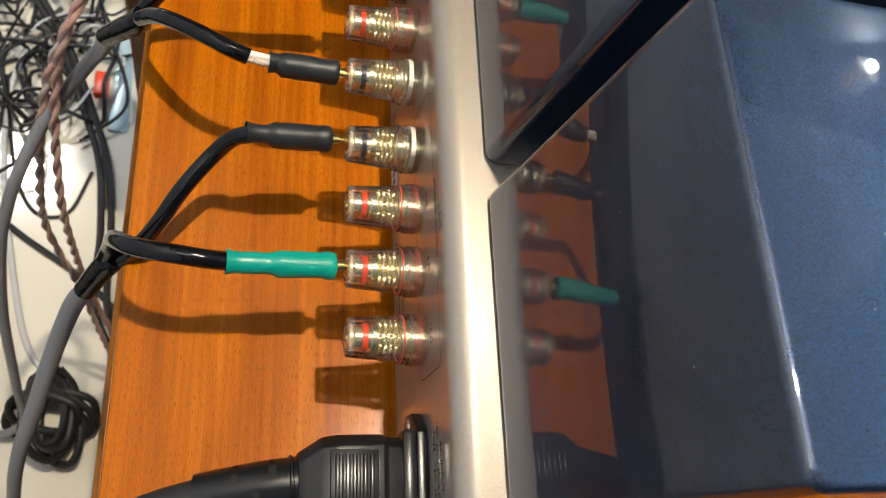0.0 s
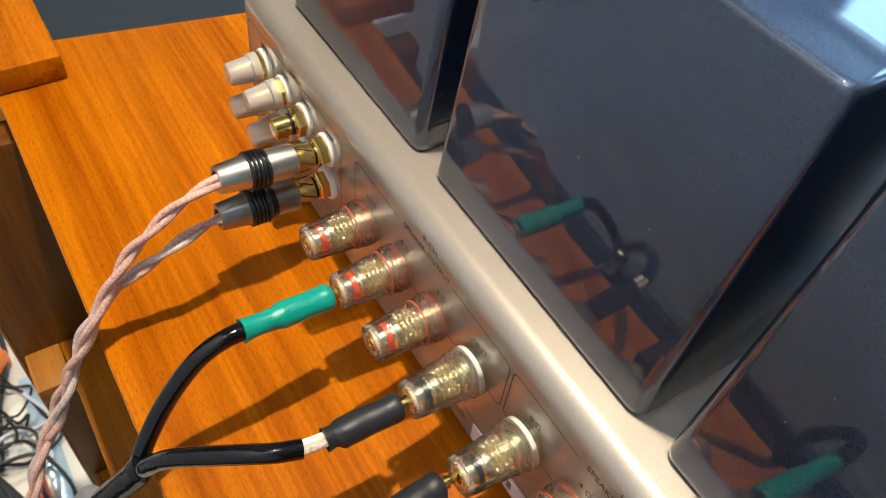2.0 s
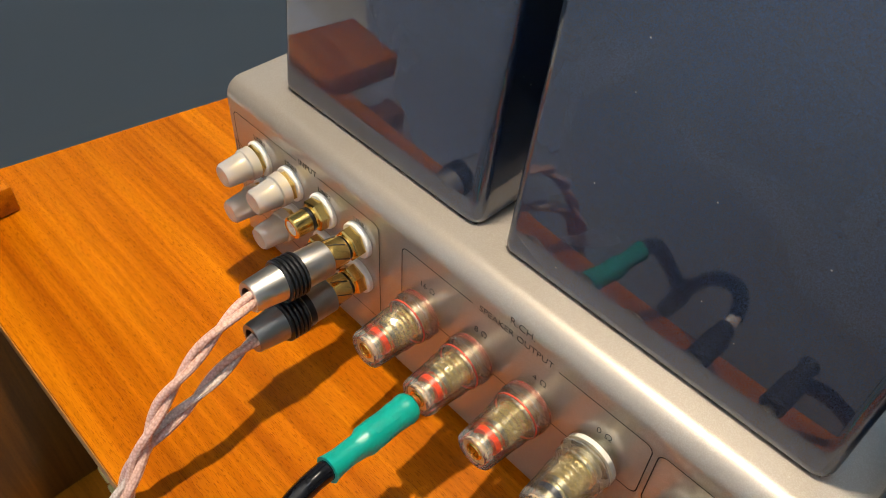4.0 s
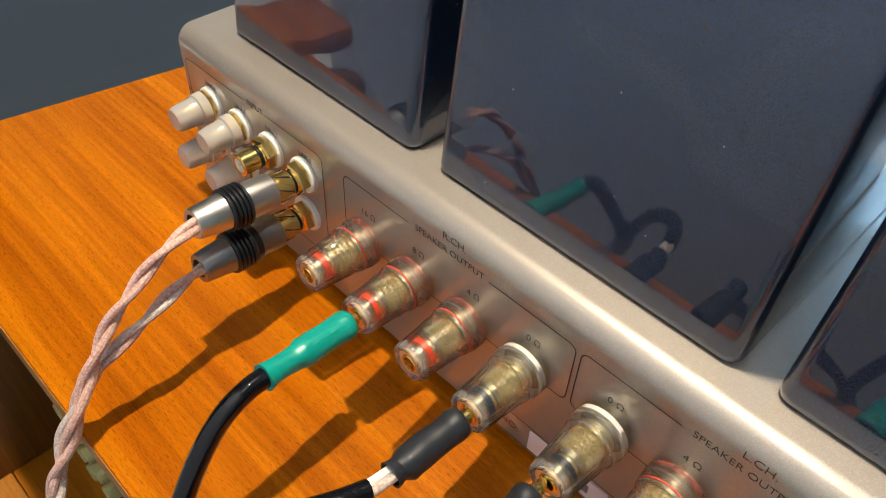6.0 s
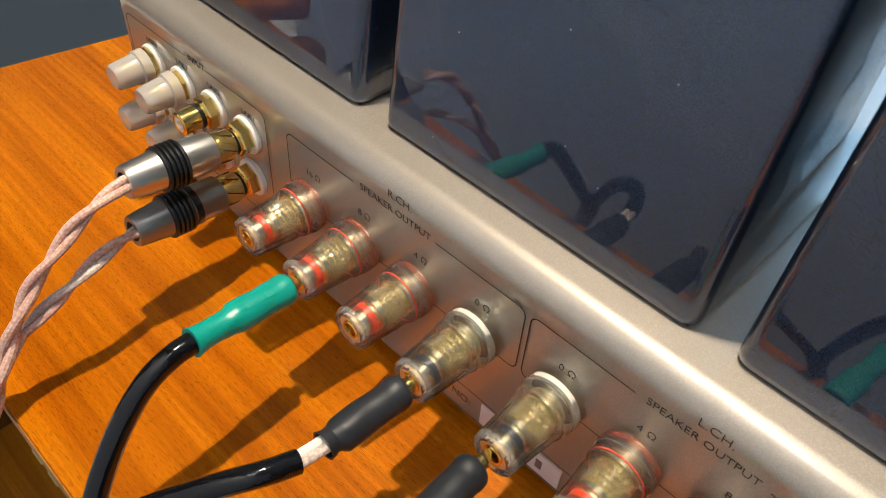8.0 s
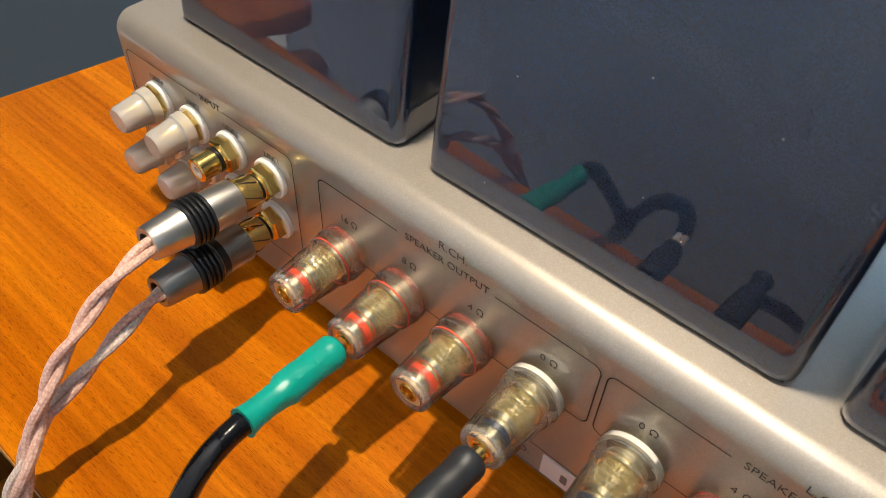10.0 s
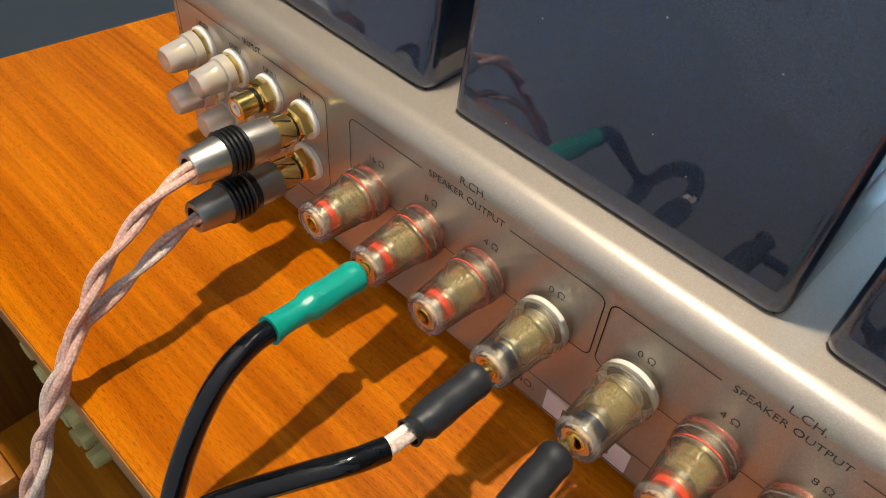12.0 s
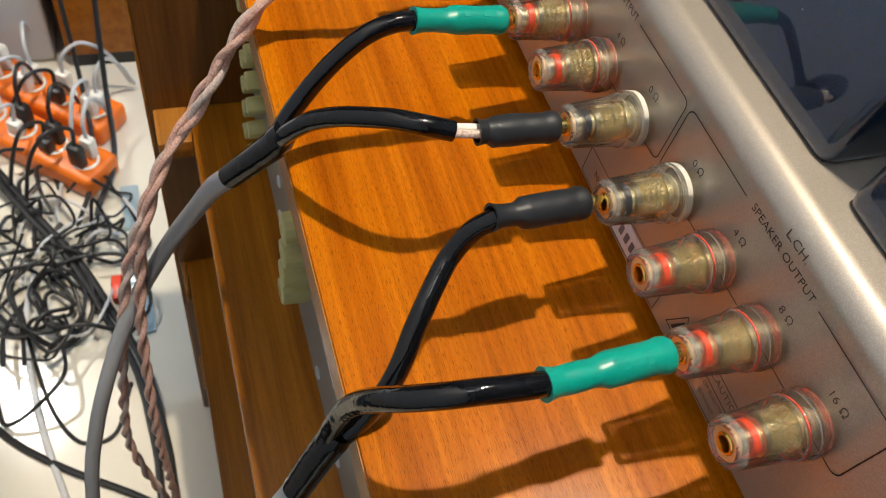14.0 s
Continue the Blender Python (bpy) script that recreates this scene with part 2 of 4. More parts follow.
MATT_SHRINK = material("matt_black_shrink_tube", (0.015, 0.018, 0.023), 0.45, vary=0.25, scale=90, bump=0.4, bump_scale=120)
GLOSS_SHRINK = material("gloss_black_shrink_tube", (0.004, 0.004, 0.005), 0.09, bump=0.9, bump_scale=120)
GREEN = material("green_shrink_tube", (0.0, 0.30, 0.24), 0.36, vary=0.12, scale=70, bump=0.5, bump_scale=110)
GREEN_MARK = material("green_tube_print", (0.0, 0.31, 0.25), 0.5)
GREY_JACKET = material("grey_cable_jacket", (0.27, 0.28, 0.30), 0.45, vary=0.06, scale=30)
PINK = braid("pink_braid", (0.80, 0.55, 0.46), (0.46, 0.23, 0.17), 900)
SILVER = braid("silver_braid", (0.76, 0.66, 0.60), (0.42, 0.30, 0.25), 900)
CORD = material("black_cord", (0.015, 0.015, 0.016), 0.45, vary=0.2, scale=40)
WALL = material("blue_grey_wall_paint", (0.055, 0.075, 0.098), 0.7, vary=0.06, scale=3, bump=0.15, bump_scale=60)
CEIL = material("ceiling_paint", (0.40, 0.42, 0.45), 0.8, vary=0.03, scale=2)
ADDED_WALL = material("added_wall_paint", (0.50, 0.515, 0.55), 0.7, vary=0.08, scale=4, bump=0.15, bump_scale=60)
FLOOR = tile_floor("cream_floor_tile")
GLOW = bpy.data.materials.new("lamp_glow")
GLOW.use_nodes = True
GLOW.node_tree.nodes["Principled BSDF"].inputs["Emission Color"].default_value = (0.9, 0.96, 1.0, 1)
GLOW.node_tree.nodes["Principled BSDF"].inputs["Emission Strength"].default_value = 18.0
SKY = bpy.data.materials.new("overcast_sky")
SKY.use_nodes = True
SKY.node_tree.nodes["Principled BSDF"].inputs["Emission Color"].default_value = (0.38, 0.68, 1.0, 1)
SKY.node_tree.nodes["Principled BSDF"].inputs["Emission Strength"].default_value = 6.5
PANEL_GREY = material("olive_grey_panel_paint", (0.27, 0.26, 0.22), 0.5, 0.2, vary=0.1, scale=30)
OLIVE = material("yellowed_terminal_plastic", (0.50, 0.46, 0.20), 0.4, vary=0.12, scale=60)
LABEL = material("white_label", (0.72, 0.66, 0.66), 0.55)
ORANGE = material("orange_plastic", (0.80, 0.17, 0.01), 0.4)
PALE_GREY = material("pale_grey_plastic", (0.55, 0.56, 0.57), 0.5, vary=0.06, scale=10)
GLASS_BLUE = material("pale_blue_steel", (0.42, 0.56, 0.64), 0.3, 0.3)


# ---- mesh helpers ----
def mesh_of(bm, name, mat, smooth=True, angle=35):
    me = bpy.data.meshes.new(name)
    bm.normal_update()
    bm.to_mesh(me)
    bm.free()
    for m in (mat if isinstance(mat, (list, tuple)) else [mat]):
        me.materials.append(m)
    if smooth:
        me.shade_smooth()
        me.set_sharp_from_angle(angle=radians(angle))
    return me


def part(name, bm, mat, parent=None, label="", smooth=True, angle=35):
    me = bm if isinstance(bm, bpy.types.Mesh) else mesh_of(bm, name, mat, smooth, angle)
    ob = new(name, me)
    ob.parent = parent
    if label:
        tagged(ob, label)
    return ob


def thing(name, label, category, group="", kind="", place=(0, 0, 0)):
    ob = new(name)
    ob.empty_display_size = 0.02
    ob.location = place
    return tagged(ob, label, category, group, kind)


def box(x0, x1, y0, y1, z0, z1, r=0.0, seg=2, bm=None):
    own = bmesh.new()
    bmesh.ops.create_cube(own, size=1)
    for v in own.verts:
        v.co = Vector(((x0 + x1) / 2 + v.co.x * (x1 - x0), (y0 + y1) / 2 + v.co.y * (y1 - y0), (z0 + z1) / 2 + v.co.z * (z1 - z0)))
    if r:
        bmesh.ops.bevel(own, geom=own.edges[:], offset=r, segments=seg, profile=0.5, affect="EDGES")
    if bm is None:
        return own
    return join(bm, own)


def join(bm, other):
    me = bpy.data.meshes.new("tmp")
    other.to_mesh(me)
    other.free()
    bm.from_mesh(me)
    bpy.data.meshes.remove(me)
    return bm


def lathe(profile, n=28, m=None, closed=True, flute=0, depth=0.0, bm=None):
    """Turn (along, radius) pairs round the -y axis; m places the result."""
    bm = bm or bmesh.new()
    m = m or Matrix.Identity(4)
    rings = []
    for a, r in profile:
        ring = []
        for i in range(n):
            th = 2 * math.pi * i / n
            rr = r * (1 - depth * (0.5 + 0.5 * math.cos(flute * th)) ** 2) if flute else r
            ring.append(bm.verts.new(m @ Vector((rr * math.cos(th), -a, rr * math.sin(th)))))
        rings.append(ring)
    for a, b in zip(rings, rings[1:]):
        for i in range(n):
            bm.faces.new((a[i], a[(i + 1) % n], b[(i + 1) % n], b[i]))
    if closed:
        bm.faces.new(rings[0][::-1])
        bm.faces.new(rings[-1])
    bmesh.ops.recalc_face_normals(bm, faces=bm.faces[:])
    return bm


def spline(points, per=8):
    """A smooth line through the points."""
    P = [Vector(p) for p in points]
    P = [P[0] * 2 - P[1]] + P + [P[-1] * 2 - P[-2]]
    out = []
    for i in range(1, len(P) - 2):
        a, b, c, d = P[i - 1:i + 3]
        for k in range(per):
            t = k / per
            out.append(0.5 * ((2 * b) + (c - a) * t + (2 * a - 5 * b + 4 * c - d) * t * t + (3 * b - a - 3 * c + d) * t ** 3))
    out.append(P[-2])
    return out


def frames_along(path):
    """The path's points with two cross directions that turn as little as possible."""
    side, res = None, []
    for i, p in enumerate(path):
        d = (path[min(i + 1, len(path) - 1)] - path[max(i - 1, 0)]).normalized()
        if side is None:
            side = d.orthogonal().normalized()
        side = (side - d * side.dot(d)).normalized()
        res.append((p, side, d.cross(side)))
    return res


def tube(points, radius, n=12, per=8, bm=None, cap=True):
    """A pipe along a smooth line; radius is a number or a function of 0..1 along it."""
    bm = bm or bmesh.new()
    path = spline(points, per) if per > 1 else [Vector(p) for p in points]
    rings = []
    for i, (p, s, u) in enumerate(frames_along(path)):
        r = radius(i / (len(path) - 1)) if callable(radius) else radius
        rings.append([bm.verts.new(p + (s * math.cos(2 * math.pi * k / n) + u * math.sin(2 * math.pi * k / n)) * r) for k in range(n)])
    for a, b in zip(rings, rings[1:]):
        for k in range(n):
            bm.faces.new((a[k], a[(k + 1) % n], b[(k + 1) % n], b[k]))
    if cap:
        bm.faces.new(rings[0][::-1])
        bm.faces.new(rings[-1])
    return bm


def strand(points, offset, turns, phase, per=10):
    """Points of one strand that winds round a smooth line."""
    path = spline(points, per)
    res = frames_along(path)
    length = [0.0]
    for a, b in zip(path, path[1:]):
        length.append(length[-1] + (b - a).length)
    out = []
    for (p, s, u), l in zip(res, length):
        spread = offset(l / length[-1]) if callable(offset) else offset
        a = phase + 2 * math.pi * turns * l / length[-1]
        out.append(p + (s * math.cos(a) + u * math.sin(a)) * spread)
    return out


def lettering(text, x, z, size, parent, mat, y=-0.00012, align="CENTER", m=None, spacing=1.0, name="lettering"):
    """Printed words on an upright face that looks to -y, or at the pose m."""
    cu = bpy.data.curves.new("text", "FONT")
    cu.body, cu.size, cu.align_x, cu.align_y = text, size, align, "CENTER"
    cu.space_character = spacing
    cu.extrude = 0.00004
    cu.offset = -0.013 * size
    cu.resolution_u = 3
    tmp = new("text", cu)
    bpy.context.view_layer.update()
    me = bpy.data.meshes.new_from_object(tmp.evaluated_get(bpy.context.evaluated_depsgraph_get()))
    bpy.data.objects.remove(tmp)
    bpy.data.curves.remove(cu)
    me.materials.clear()
    me.materials.append(mat)
    me.transform(m if m else pose(x, y, z, 90, 0, 0))
    me.name = name
    return part(name, me, mat, parent)


def frame_line(points, parent, width=0.00045, y=-0.0004, mat=None, name="printed_line", closed=False):
    """A thin printed line through (x, z) points on the rear panel."""
    bm = bmesh.new()
    pts = list(points) + ([points[0]] if closed else [])
    for (x0, z0), (x1, z1) in zip(pts, pts[1:]):
        d = Vector((x1 - x0, z1 - z0))
        d.normalize()
        nx, nz = -d.y * width / 2, d.x * width / 2
        ex, ez = d.x * width / 2, d.y * width / 2
        q = [(x0 - ex + nx, z0 - ez + nz), (x0 - ex - nx, z0 - ez - nz), (x1 + ex - nx, z1 + ez - nz), (x1 + ex + nx, z1 + ez + nz)]
        bm.faces.new([bm.verts.new((a, y, b)) for a, b in q])
    bmesh.ops.recalc_face_normals(bm, faces=bm.faces[:])
    return part(name, bm, mat or PRINT, parent, smooth=False)


def arc(cx, cz, r, a0, a1, n=5):
    return [(cx + r * math.cos(radians(a0 + (a1 - a0) * i / n)), cz + r * math.sin(radians(a0 + (a1 - a0) * i / n))) for i in range(n + 1)]


# ---- room ----
def slab(name, x0, x1, y0, y1, z0, z1, mat, label, category):
    return tagged(part(name, box(x0, x1, y0, y1, z0, z1), mat, None, smooth=False), label, category, kind="structure")


FLOOR_Z = -0.77
slab("floor", -2.6, 3.0, -3.0, 2.5, FLOOR_Z - 0.05, FLOOR_Z, FLOOR, "polished cream tiled floor with cables", "floor")
slab("ceiling", -2.7, 3.1, -3.1, 2.6, 2.0, 2.1, CEIL, "pale painted ceiling of the room", "ceiling")
slab("wall_south", -2.6, 3.0, -3.1, -3.0, FLOOR_Z, 2.0, WALL, "dark blue-grey painted wall", "wall")
# added unseen wall; its grey sets how bright reflections in the covers look
slab("reflection_wall", -0.80, 3.0, -0.72, -0.66, FLOOR_Z, 2.0, ADDED_WALL, "added unseen grey wall for the covers to reflect", "wall")
# made-up dark band, there only to darken what the covers mirror
slab("reflection_dark_band", -0.80, 3.0, -0.66, -0.645, FLOOR_Z, -0.46, WALL, "added unseen dark band that darkens reflections in the covers", "wall")
# unseen blocker: shields cabinet and top board from the floor spot
slab("light_blocker_wall", -2.6, -0.80, -0.72, -0.66, 1.0, 2.0, ADDED_WALL, "added unseen wall that keeps the floor spot off the cabinet", "wall")
slab("wall_west", -2.7, -2.6, -3.0, 2.4, FLOOR_Z, 2.0, WALL, "dark blue-grey painted wall", "wall")
slab("wall_east", 3.0, 3.1, -3.0, 2.4, FLOOR_Z, 2.0, WALL, "dark blue-grey painted wall", "wall")
slab("wall_partition", -1.12, -1.07, -0.10, 2.39, FLOOR_Z, 2.0, WALL, "dark blue-grey painted partition wall", "wall")
WX0, WX1, WZ0, WZ1 = -1.02, 1.25, 0.75, 1.97
bm = box(-2.6, WX0, 2.4, 2.5, FLOOR_Z, 2.0)
box(WX1, 3.0, 2.4, 2.5, FLOOR_Z, 2.0, bm=bm)
box(WX0, WX1, 2.4, 2.5, FLOOR_Z, WZ0, bm=bm)
box(WX0, WX1, 2.4, 2.5, WZ1, 2.0, bm=bm)
tagged(part("wall_north", bm, WALL, None, smooth=False), "dark blue-grey painted wall with a window", "wall", kind="structure")
win = thing("window_1", "wide high window with white frame and daylight", "window", kind="structure", place=(0.1, 2.45, WZ0))
for x0, x1, z0, z1 in ((WX0, WX0 + 0.05, WZ0, WZ1), (WX1 - 0.05, WX1, WZ0, WZ1), (WX0 + 0.05, WX1 - 0.05, WZ0, WZ0 + 0.05), (WX0 + 0.05, WX1 - 0.05, WZ1 - 0.05, WZ1), (0.075, 0.125, WZ0 + 0.05, WZ1 - 0.05)):
    part("window_frame", box(x0 - 0.1, x1 - 0.1, -0.03, 0.03, z0 - WZ0, z1 - WZ0, 0.004), WHITE, win)
sky = part("backdrop", box(-1.4, 1.6, 2.62, 2.64, 0.4, 2.3), SKY, None, smooth=False)
tagged(sky, "pale overcast daylight outside the window", "backdrop", kind="structure")


def downlight(place, r):
    t = thing("ceiling_downlight", "round recessed ceiling downlight that is on", "ceiling light", "ceiling downlights", place=place)
    part("trim_ring", lathe([(0, r * 1.25), (0.006, r * 1.2), (0.006, r), (0, r)], 28, pose(0, 0, 0, 90, 0, 0), False), WHITE, t)
    part("lens", lathe([(-0.001, r), (0.002, r)], 24, pose(0, 0, 0, 90, 0, 0)), GLOW, t)
    return t


# ---- cabinet ----
def build_cabinet():
    t = thing("wooden_cabinet", "orange-brown lacquered mahogany cabinet with open back", "cabinet", place=(0, 0, FLOOR_Z))
    k = -FLOOR_Z
    bm = bmesh.new()
    out = [(-0.268, -0.118), (0.75, -0.118), (0.75, 0.50), (-0.158, 0.50)]
    lo = [bm.verts.new((x, y, k - 0.020)) for x, y in out]
    hi = [bm.verts.new((x, y, k)) for x, y in out]
    bm.faces.new(lo[::-1])
    bm.faces.new(hi)
    for i in range(4):
        bm.faces.new((lo[i], lo[(i + 1) % 4], hi[(i + 1) % 4], hi[i]))
    bmesh.ops.bevel(bm, geom=bm.edges[:], offset=0.0012, segments=2, profile=0.5, affect="EDGES")
    part("top_board", bm, WOOD_TOP, t, "glossy orange mahogany top board")
    part("edge_band", box(-0.2665, 0.75, -0.1184, -0.1176, k - 0.0185, k - 0.0015), WOOD_EDGE, t, "duller brown edge band")
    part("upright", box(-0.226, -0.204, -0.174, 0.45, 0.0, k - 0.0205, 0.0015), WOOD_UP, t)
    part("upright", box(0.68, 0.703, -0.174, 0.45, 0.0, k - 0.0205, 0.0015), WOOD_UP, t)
    for x0, x1 in ((-0.225, -0.205), (0.681, 0.702)):
        part("edge_band", box(x0, x1, -0.1762, -0.1738, 0.001, k - 0.022, 0.0008), WOOD_EDGE, t)
    for z, y in ((-0.212, -0.146), (-0.42, -0.166), (-0.62, -0.166)):
        part("shelf", box(-0.2038, 0.6798, y, 0.44, k + z - 0.018, k + z, 0.0015), WOOD_DARK, t)
        part("shelf_cleat", box(-0.2038, -0.168, -0.171, y - 0.0005, k + z - 0.018, k + z, 0.001), WOOD_EDGE, t)
    part("front_panel", box(-0.2028, 0.6798, 0.405, 0.425, 0.02, k - 0.021), WOOD_DARK, t)
    return t


cabinet = build_cabinet()
blk = thing("wooden_block", "orange lacquered wooden block lying on cabinet top", "block", place=(-0.254, -0.112, 0.0))
part("block", box(-0.035, 0.034, -0.06, 0.033, 0.0006, 0.0165, 0.0012), WOOD_TOP, blk)

# ---- amplifier ----
TOP = 0.0925
amp = thing("tube_amplifier", "champagne metal tube amplifier with navy transformer covers", "amplifier", place=(0.08, 0.18, 0.0))


def amp_part(name, bm, mat, label="", parent=None, **kw):
    ob = part(name, bm, mat, parent or amp, label, **kw)
    if parent is None:
        ob.matrix_parent_inverse = Matrix.Identity(4)
        ob.location = (-0.08, -0.18, 0)
    return ob


def chassis_mesh():
    """A folded metal chassis with a large radius along its top edges."""
    bm = bmesh.new()
    x0, x1, y0, y1, z0, r = -0.130, 0.297, 0.0, 0.37, 0.006, 0.0085
    sect = [(y0, z0)] + [(y0 + r - r * math.cos(radians(a)), TOP - r + r * math.sin(radians(a))) for a in range(0, 91, 10)]
    sect += [(y1 - r + r * math.sin(radians(a)), TOP - r + r * math.cos(radians(a))) for a in range(0, 91, 15)] + [(y1, z0)]
    a = [bm.verts.new((x0, y, z)) for y, z in sect]
    b = [bm.verts.new((x1, y, z)) for y, z in sect]
    n = len(sect)
    for i in range(n):
        j = (i + 1) % n
        bm.faces.new((a[i], b[i], b[j], a[j]))
    bm.faces.new(a)
    bm.faces.new(b[::-1])
    ends = [e for e in bm.edges if abs(e.verts[0].co.x - e.verts[1].co.x) < 1e-6]
    bmesh.ops.recalc_face_normals(bm, faces=bm.faces[:])
    bmesh.ops.bevel(bm, geom=ends, offset=0.0022, segments=3, profile=0.5, affect="EDGES")
    return bm


chassis = amp_part("chassis", chassis_mesh(), CHAMPAGNE, "champagne silver painted metal chassis", angle=50)
for x in (-0.095, 0.255):
    for y in (0.035, 0.33):
        amp_part("rubber_foot", lathe([(0, 0.014), (0.0052, 0.015), (0.0058, 0.014)], 20, pose(x, y, 0.0003, -90, 0, 0)), RUBBER)


def cover_mesh(x0, x1, y0, y1, z0, z1):
    """A lacquered box with rounded corners, a front that leans back and rounded edges."""
    bm = bmesh.new()
    r, n, h = 0.0050, 8, z1 - z0
    levels = [(0.0, 0.0014), (0.0005, 0.0006), (0.0012, 0.0002), (0.0035, 0.0), (0.02, 0.0), (0.05, 0.0), (h - 0.0022, 0.0)]
    levels += [(h - 0.0022 + 0.0022 * math.sin(radians(a)), 0.0022 * (1 - math.cos(radians(a)))) for a in (22, 45, 68, 90)]
    rings = []
    for dz, ins in levels:
        ring, k = [], dz / h
        for cx, cy, a0 in ((x1, y1, 0), (x0, y1, 90), (x0, y0, 180), (x1, y0, 270)):
            ox = cx - (r + ins + (0.0 if cx == x1 else 0.0020) * k) * (1 if cx == x1 else -1)
            oy = cy - (r + ins) if cy == y1 else cy + r + ins + 0.0115 * k
            for i in range(n + 1):
                a = radians(a0 + 90 * i / n)
                ring.append(bm.verts.new((ox + r * math.cos(a), oy + r * math.sin(a), z0 + dz)))
        rings.append(ring)
    for a, b in zip(rings, rings[1:]):
        for i in range(len(a)):
            bm.faces.new((a[i], a[(i + 1) % len(a)], b[(i + 1) % len(a)], b[i]))
    bm.faces.new(rings[-1])
    bm.faces.new(rings[0][::-1])
    return bm


COVERS = ((-0.1085, 0.0078), (0.0192, 0.1424), (0.1538, 0.2750))
for x0, x1 in COVERS:
    amp_part("transformer_cover", cover_mesh(x0, x1, 0.0163, 0.142, TOP + 0.0004, 0.2205), NAVY, "glossy dark navy transformer cover", angle=60)
    amp_part("gasket", box(x0 + 0.0022, x1 - 0.0022, 0.0183, 0.1398, TOP - 0.0005, TOP + 0.0008, 0.0), SEAM, "thin dark seam under the cover")


def socket_tube(x, y):
    """A valve in its ceramic socket, behind the covers."""
    base = amp_part("vacuum_tube", lathe([(0, 0.021), (0.004, 0.021), (0.005, 0.018), (0.03, 0.018), (0.031, 0.0165)], 24, pose(x, y, TOP, -90, 0, 0)), RUBBER, "glass vacuum tube in a black base")
    part("glass_bulb", lathe([(0.031, 0.016), (0.045, 0.019), (0.075, 0.019), (0.095, 0.014), (0.104, 0.006), (0.107, 0.001)], 24, pose(x, y, TOP, -90, 0, 0), False), CLEAR, base)
    part("base_band", lathe([(0.022, 0.0182), (0.022, 0.0186), (0.029, 0.0186), (0.029, 0.0182)], 24, pose(x, y, TOP, -90, 0, 0), False), OLIVE, base, "yellowish printed band")
    part("anode", lathe([(0.033, 0.010), (0.075, 0.010)], 16, pose(x, y, TOP, -90, 0, 0)), SEAM, base)


for x in (-0.012, 0.112, 0.236):
    socket_tube(x, 0.181)

# printed frames and words on the rear panel
ZT, ZB, ZR = 0.0795, 0.051, 0.003


def group_frame(x0, x1, zt, zb, gap0, gap1):
    frame_line([(gap0, zt)] + arc(x0 + ZR, zt - ZR, ZR, 90, 180) + arc(x0 + ZR, zb + ZR, ZR, 180, 270) + arc(x1 - ZR, zb + ZR, ZR, 270, 360)
               + arc(x1 - ZR, zt - ZR, ZR, 0, 90) + [(gap1, zt)], chassis)


group_frame(-0.1245, -0.0265, ZT, 0.024, -0.0790, -0.0640)
group_frame(-0.0132, 0.1010, ZT, ZB, 0.0234, 0.0634)
group_frame(0.1032, 0.2180, ZT, ZB, 0.1395, 0.1804)
frame_line([(-0.1215, 0.0600), (-0.1265, 0.0630), (-0.1265, 0.0260), (-0.1215, 0.0235)], chassis)
lettering("INPUT", -0.0715, ZT, 0.0042, chassis, PRINT)
for i in range(4):
    lettering("LINE%d" % (4 - i), -0.1065 + 0.0228 * i, 0.0728, 0.0034, chassis, PRINT)
for x, side in ((0.0452, "R"), (0.1617, "L")):
    lettering(side + ".CH.", x + 0.001, 0.0856, 0.0047, chassis, PRINT)
    lettering("SPEAKER OUTPUT", x - 0.0015, ZT, 0.0042, chassis, PRINT)
POSTS = ((0.0, "16", "red"), (0.028, "8", "red"), (0.056, "4", "red"), (0.084, "0", "white"), (0.118, "0", "white"), (0.146, "4", "red"), (0.174, "8", "red"), (0.202, "16", "red"))
POST_Z = 0.0548
for x, ohm, colour in POSTS:
    lettering(ohm + " \u03a9", x + 0.0006, 0.0672, 0.0042, chassis, PRINT)

# serial label, warning marks, words round the power inlet
part("serial_label", box(0.0905, 0.1265, -0.0006, 0.0, 0.0085, 0.0195), LABEL, chassis, "white serial number label")
frame_line([(0.068, 0.0215), (0.1365, 0.0215), (0.1365, 0.0075), (0.068, 0.0075)], chassis, closed=True)
lettering("NO:", 0.0805, 0.0140, 0.0052, chassis, PRINT)
bmb = bmesh.new()
for i in range(5):
    box(0.0985 + i * 0.0045, 0.1010 + i * 0.0045, -0.0009, -0.0005, 0.0118, 0.0162, bm=bmb)
part("serial_bars", bmb, GREY_PRINT, chassis, smooth=False)
frame_line([(0.1445, 0.0125), (0.1590, 0.0125), (0.1510, 0.0255)], chassis, closed=True)
bmb = bmesh.new()
bmb.faces.new([bmb.verts.new(c) for c in ((0.1472, -0.0004, 0.0138), (0.1562, -0.0004, 0.0138), (0.1511, -0.0004, 0.0222))])
bmesh.ops.recalc_face_normals(bmb, faces=bmb.faces[:])
part("warning_triangle", bmb, PRINT, chassis, smooth=False)
bmb = bmesh.new()
bmb.faces.new([bmb.verts.new((0.1514 + a, -0.0006, 0.0168 + b)) for a, b in ((0.0006, 0.0030), (-0.0012, 0.0004), (-0.0001, 0.0004), (-0.0006, -0.0022), (0.0013, 0.0010), (0.0002, 0.0010))])
bmesh.ops.recalc_face_normals(bmb, faces=bmb.faces[:])
part("warning_bolt", bmb, LABEL, chassis, smooth=False)
frame_line([(0.1620, 0.0075), (0.1985, 0.0075), (0.1985, 0.0262), (0.1620, 0.0262)], chassis, closed=True)
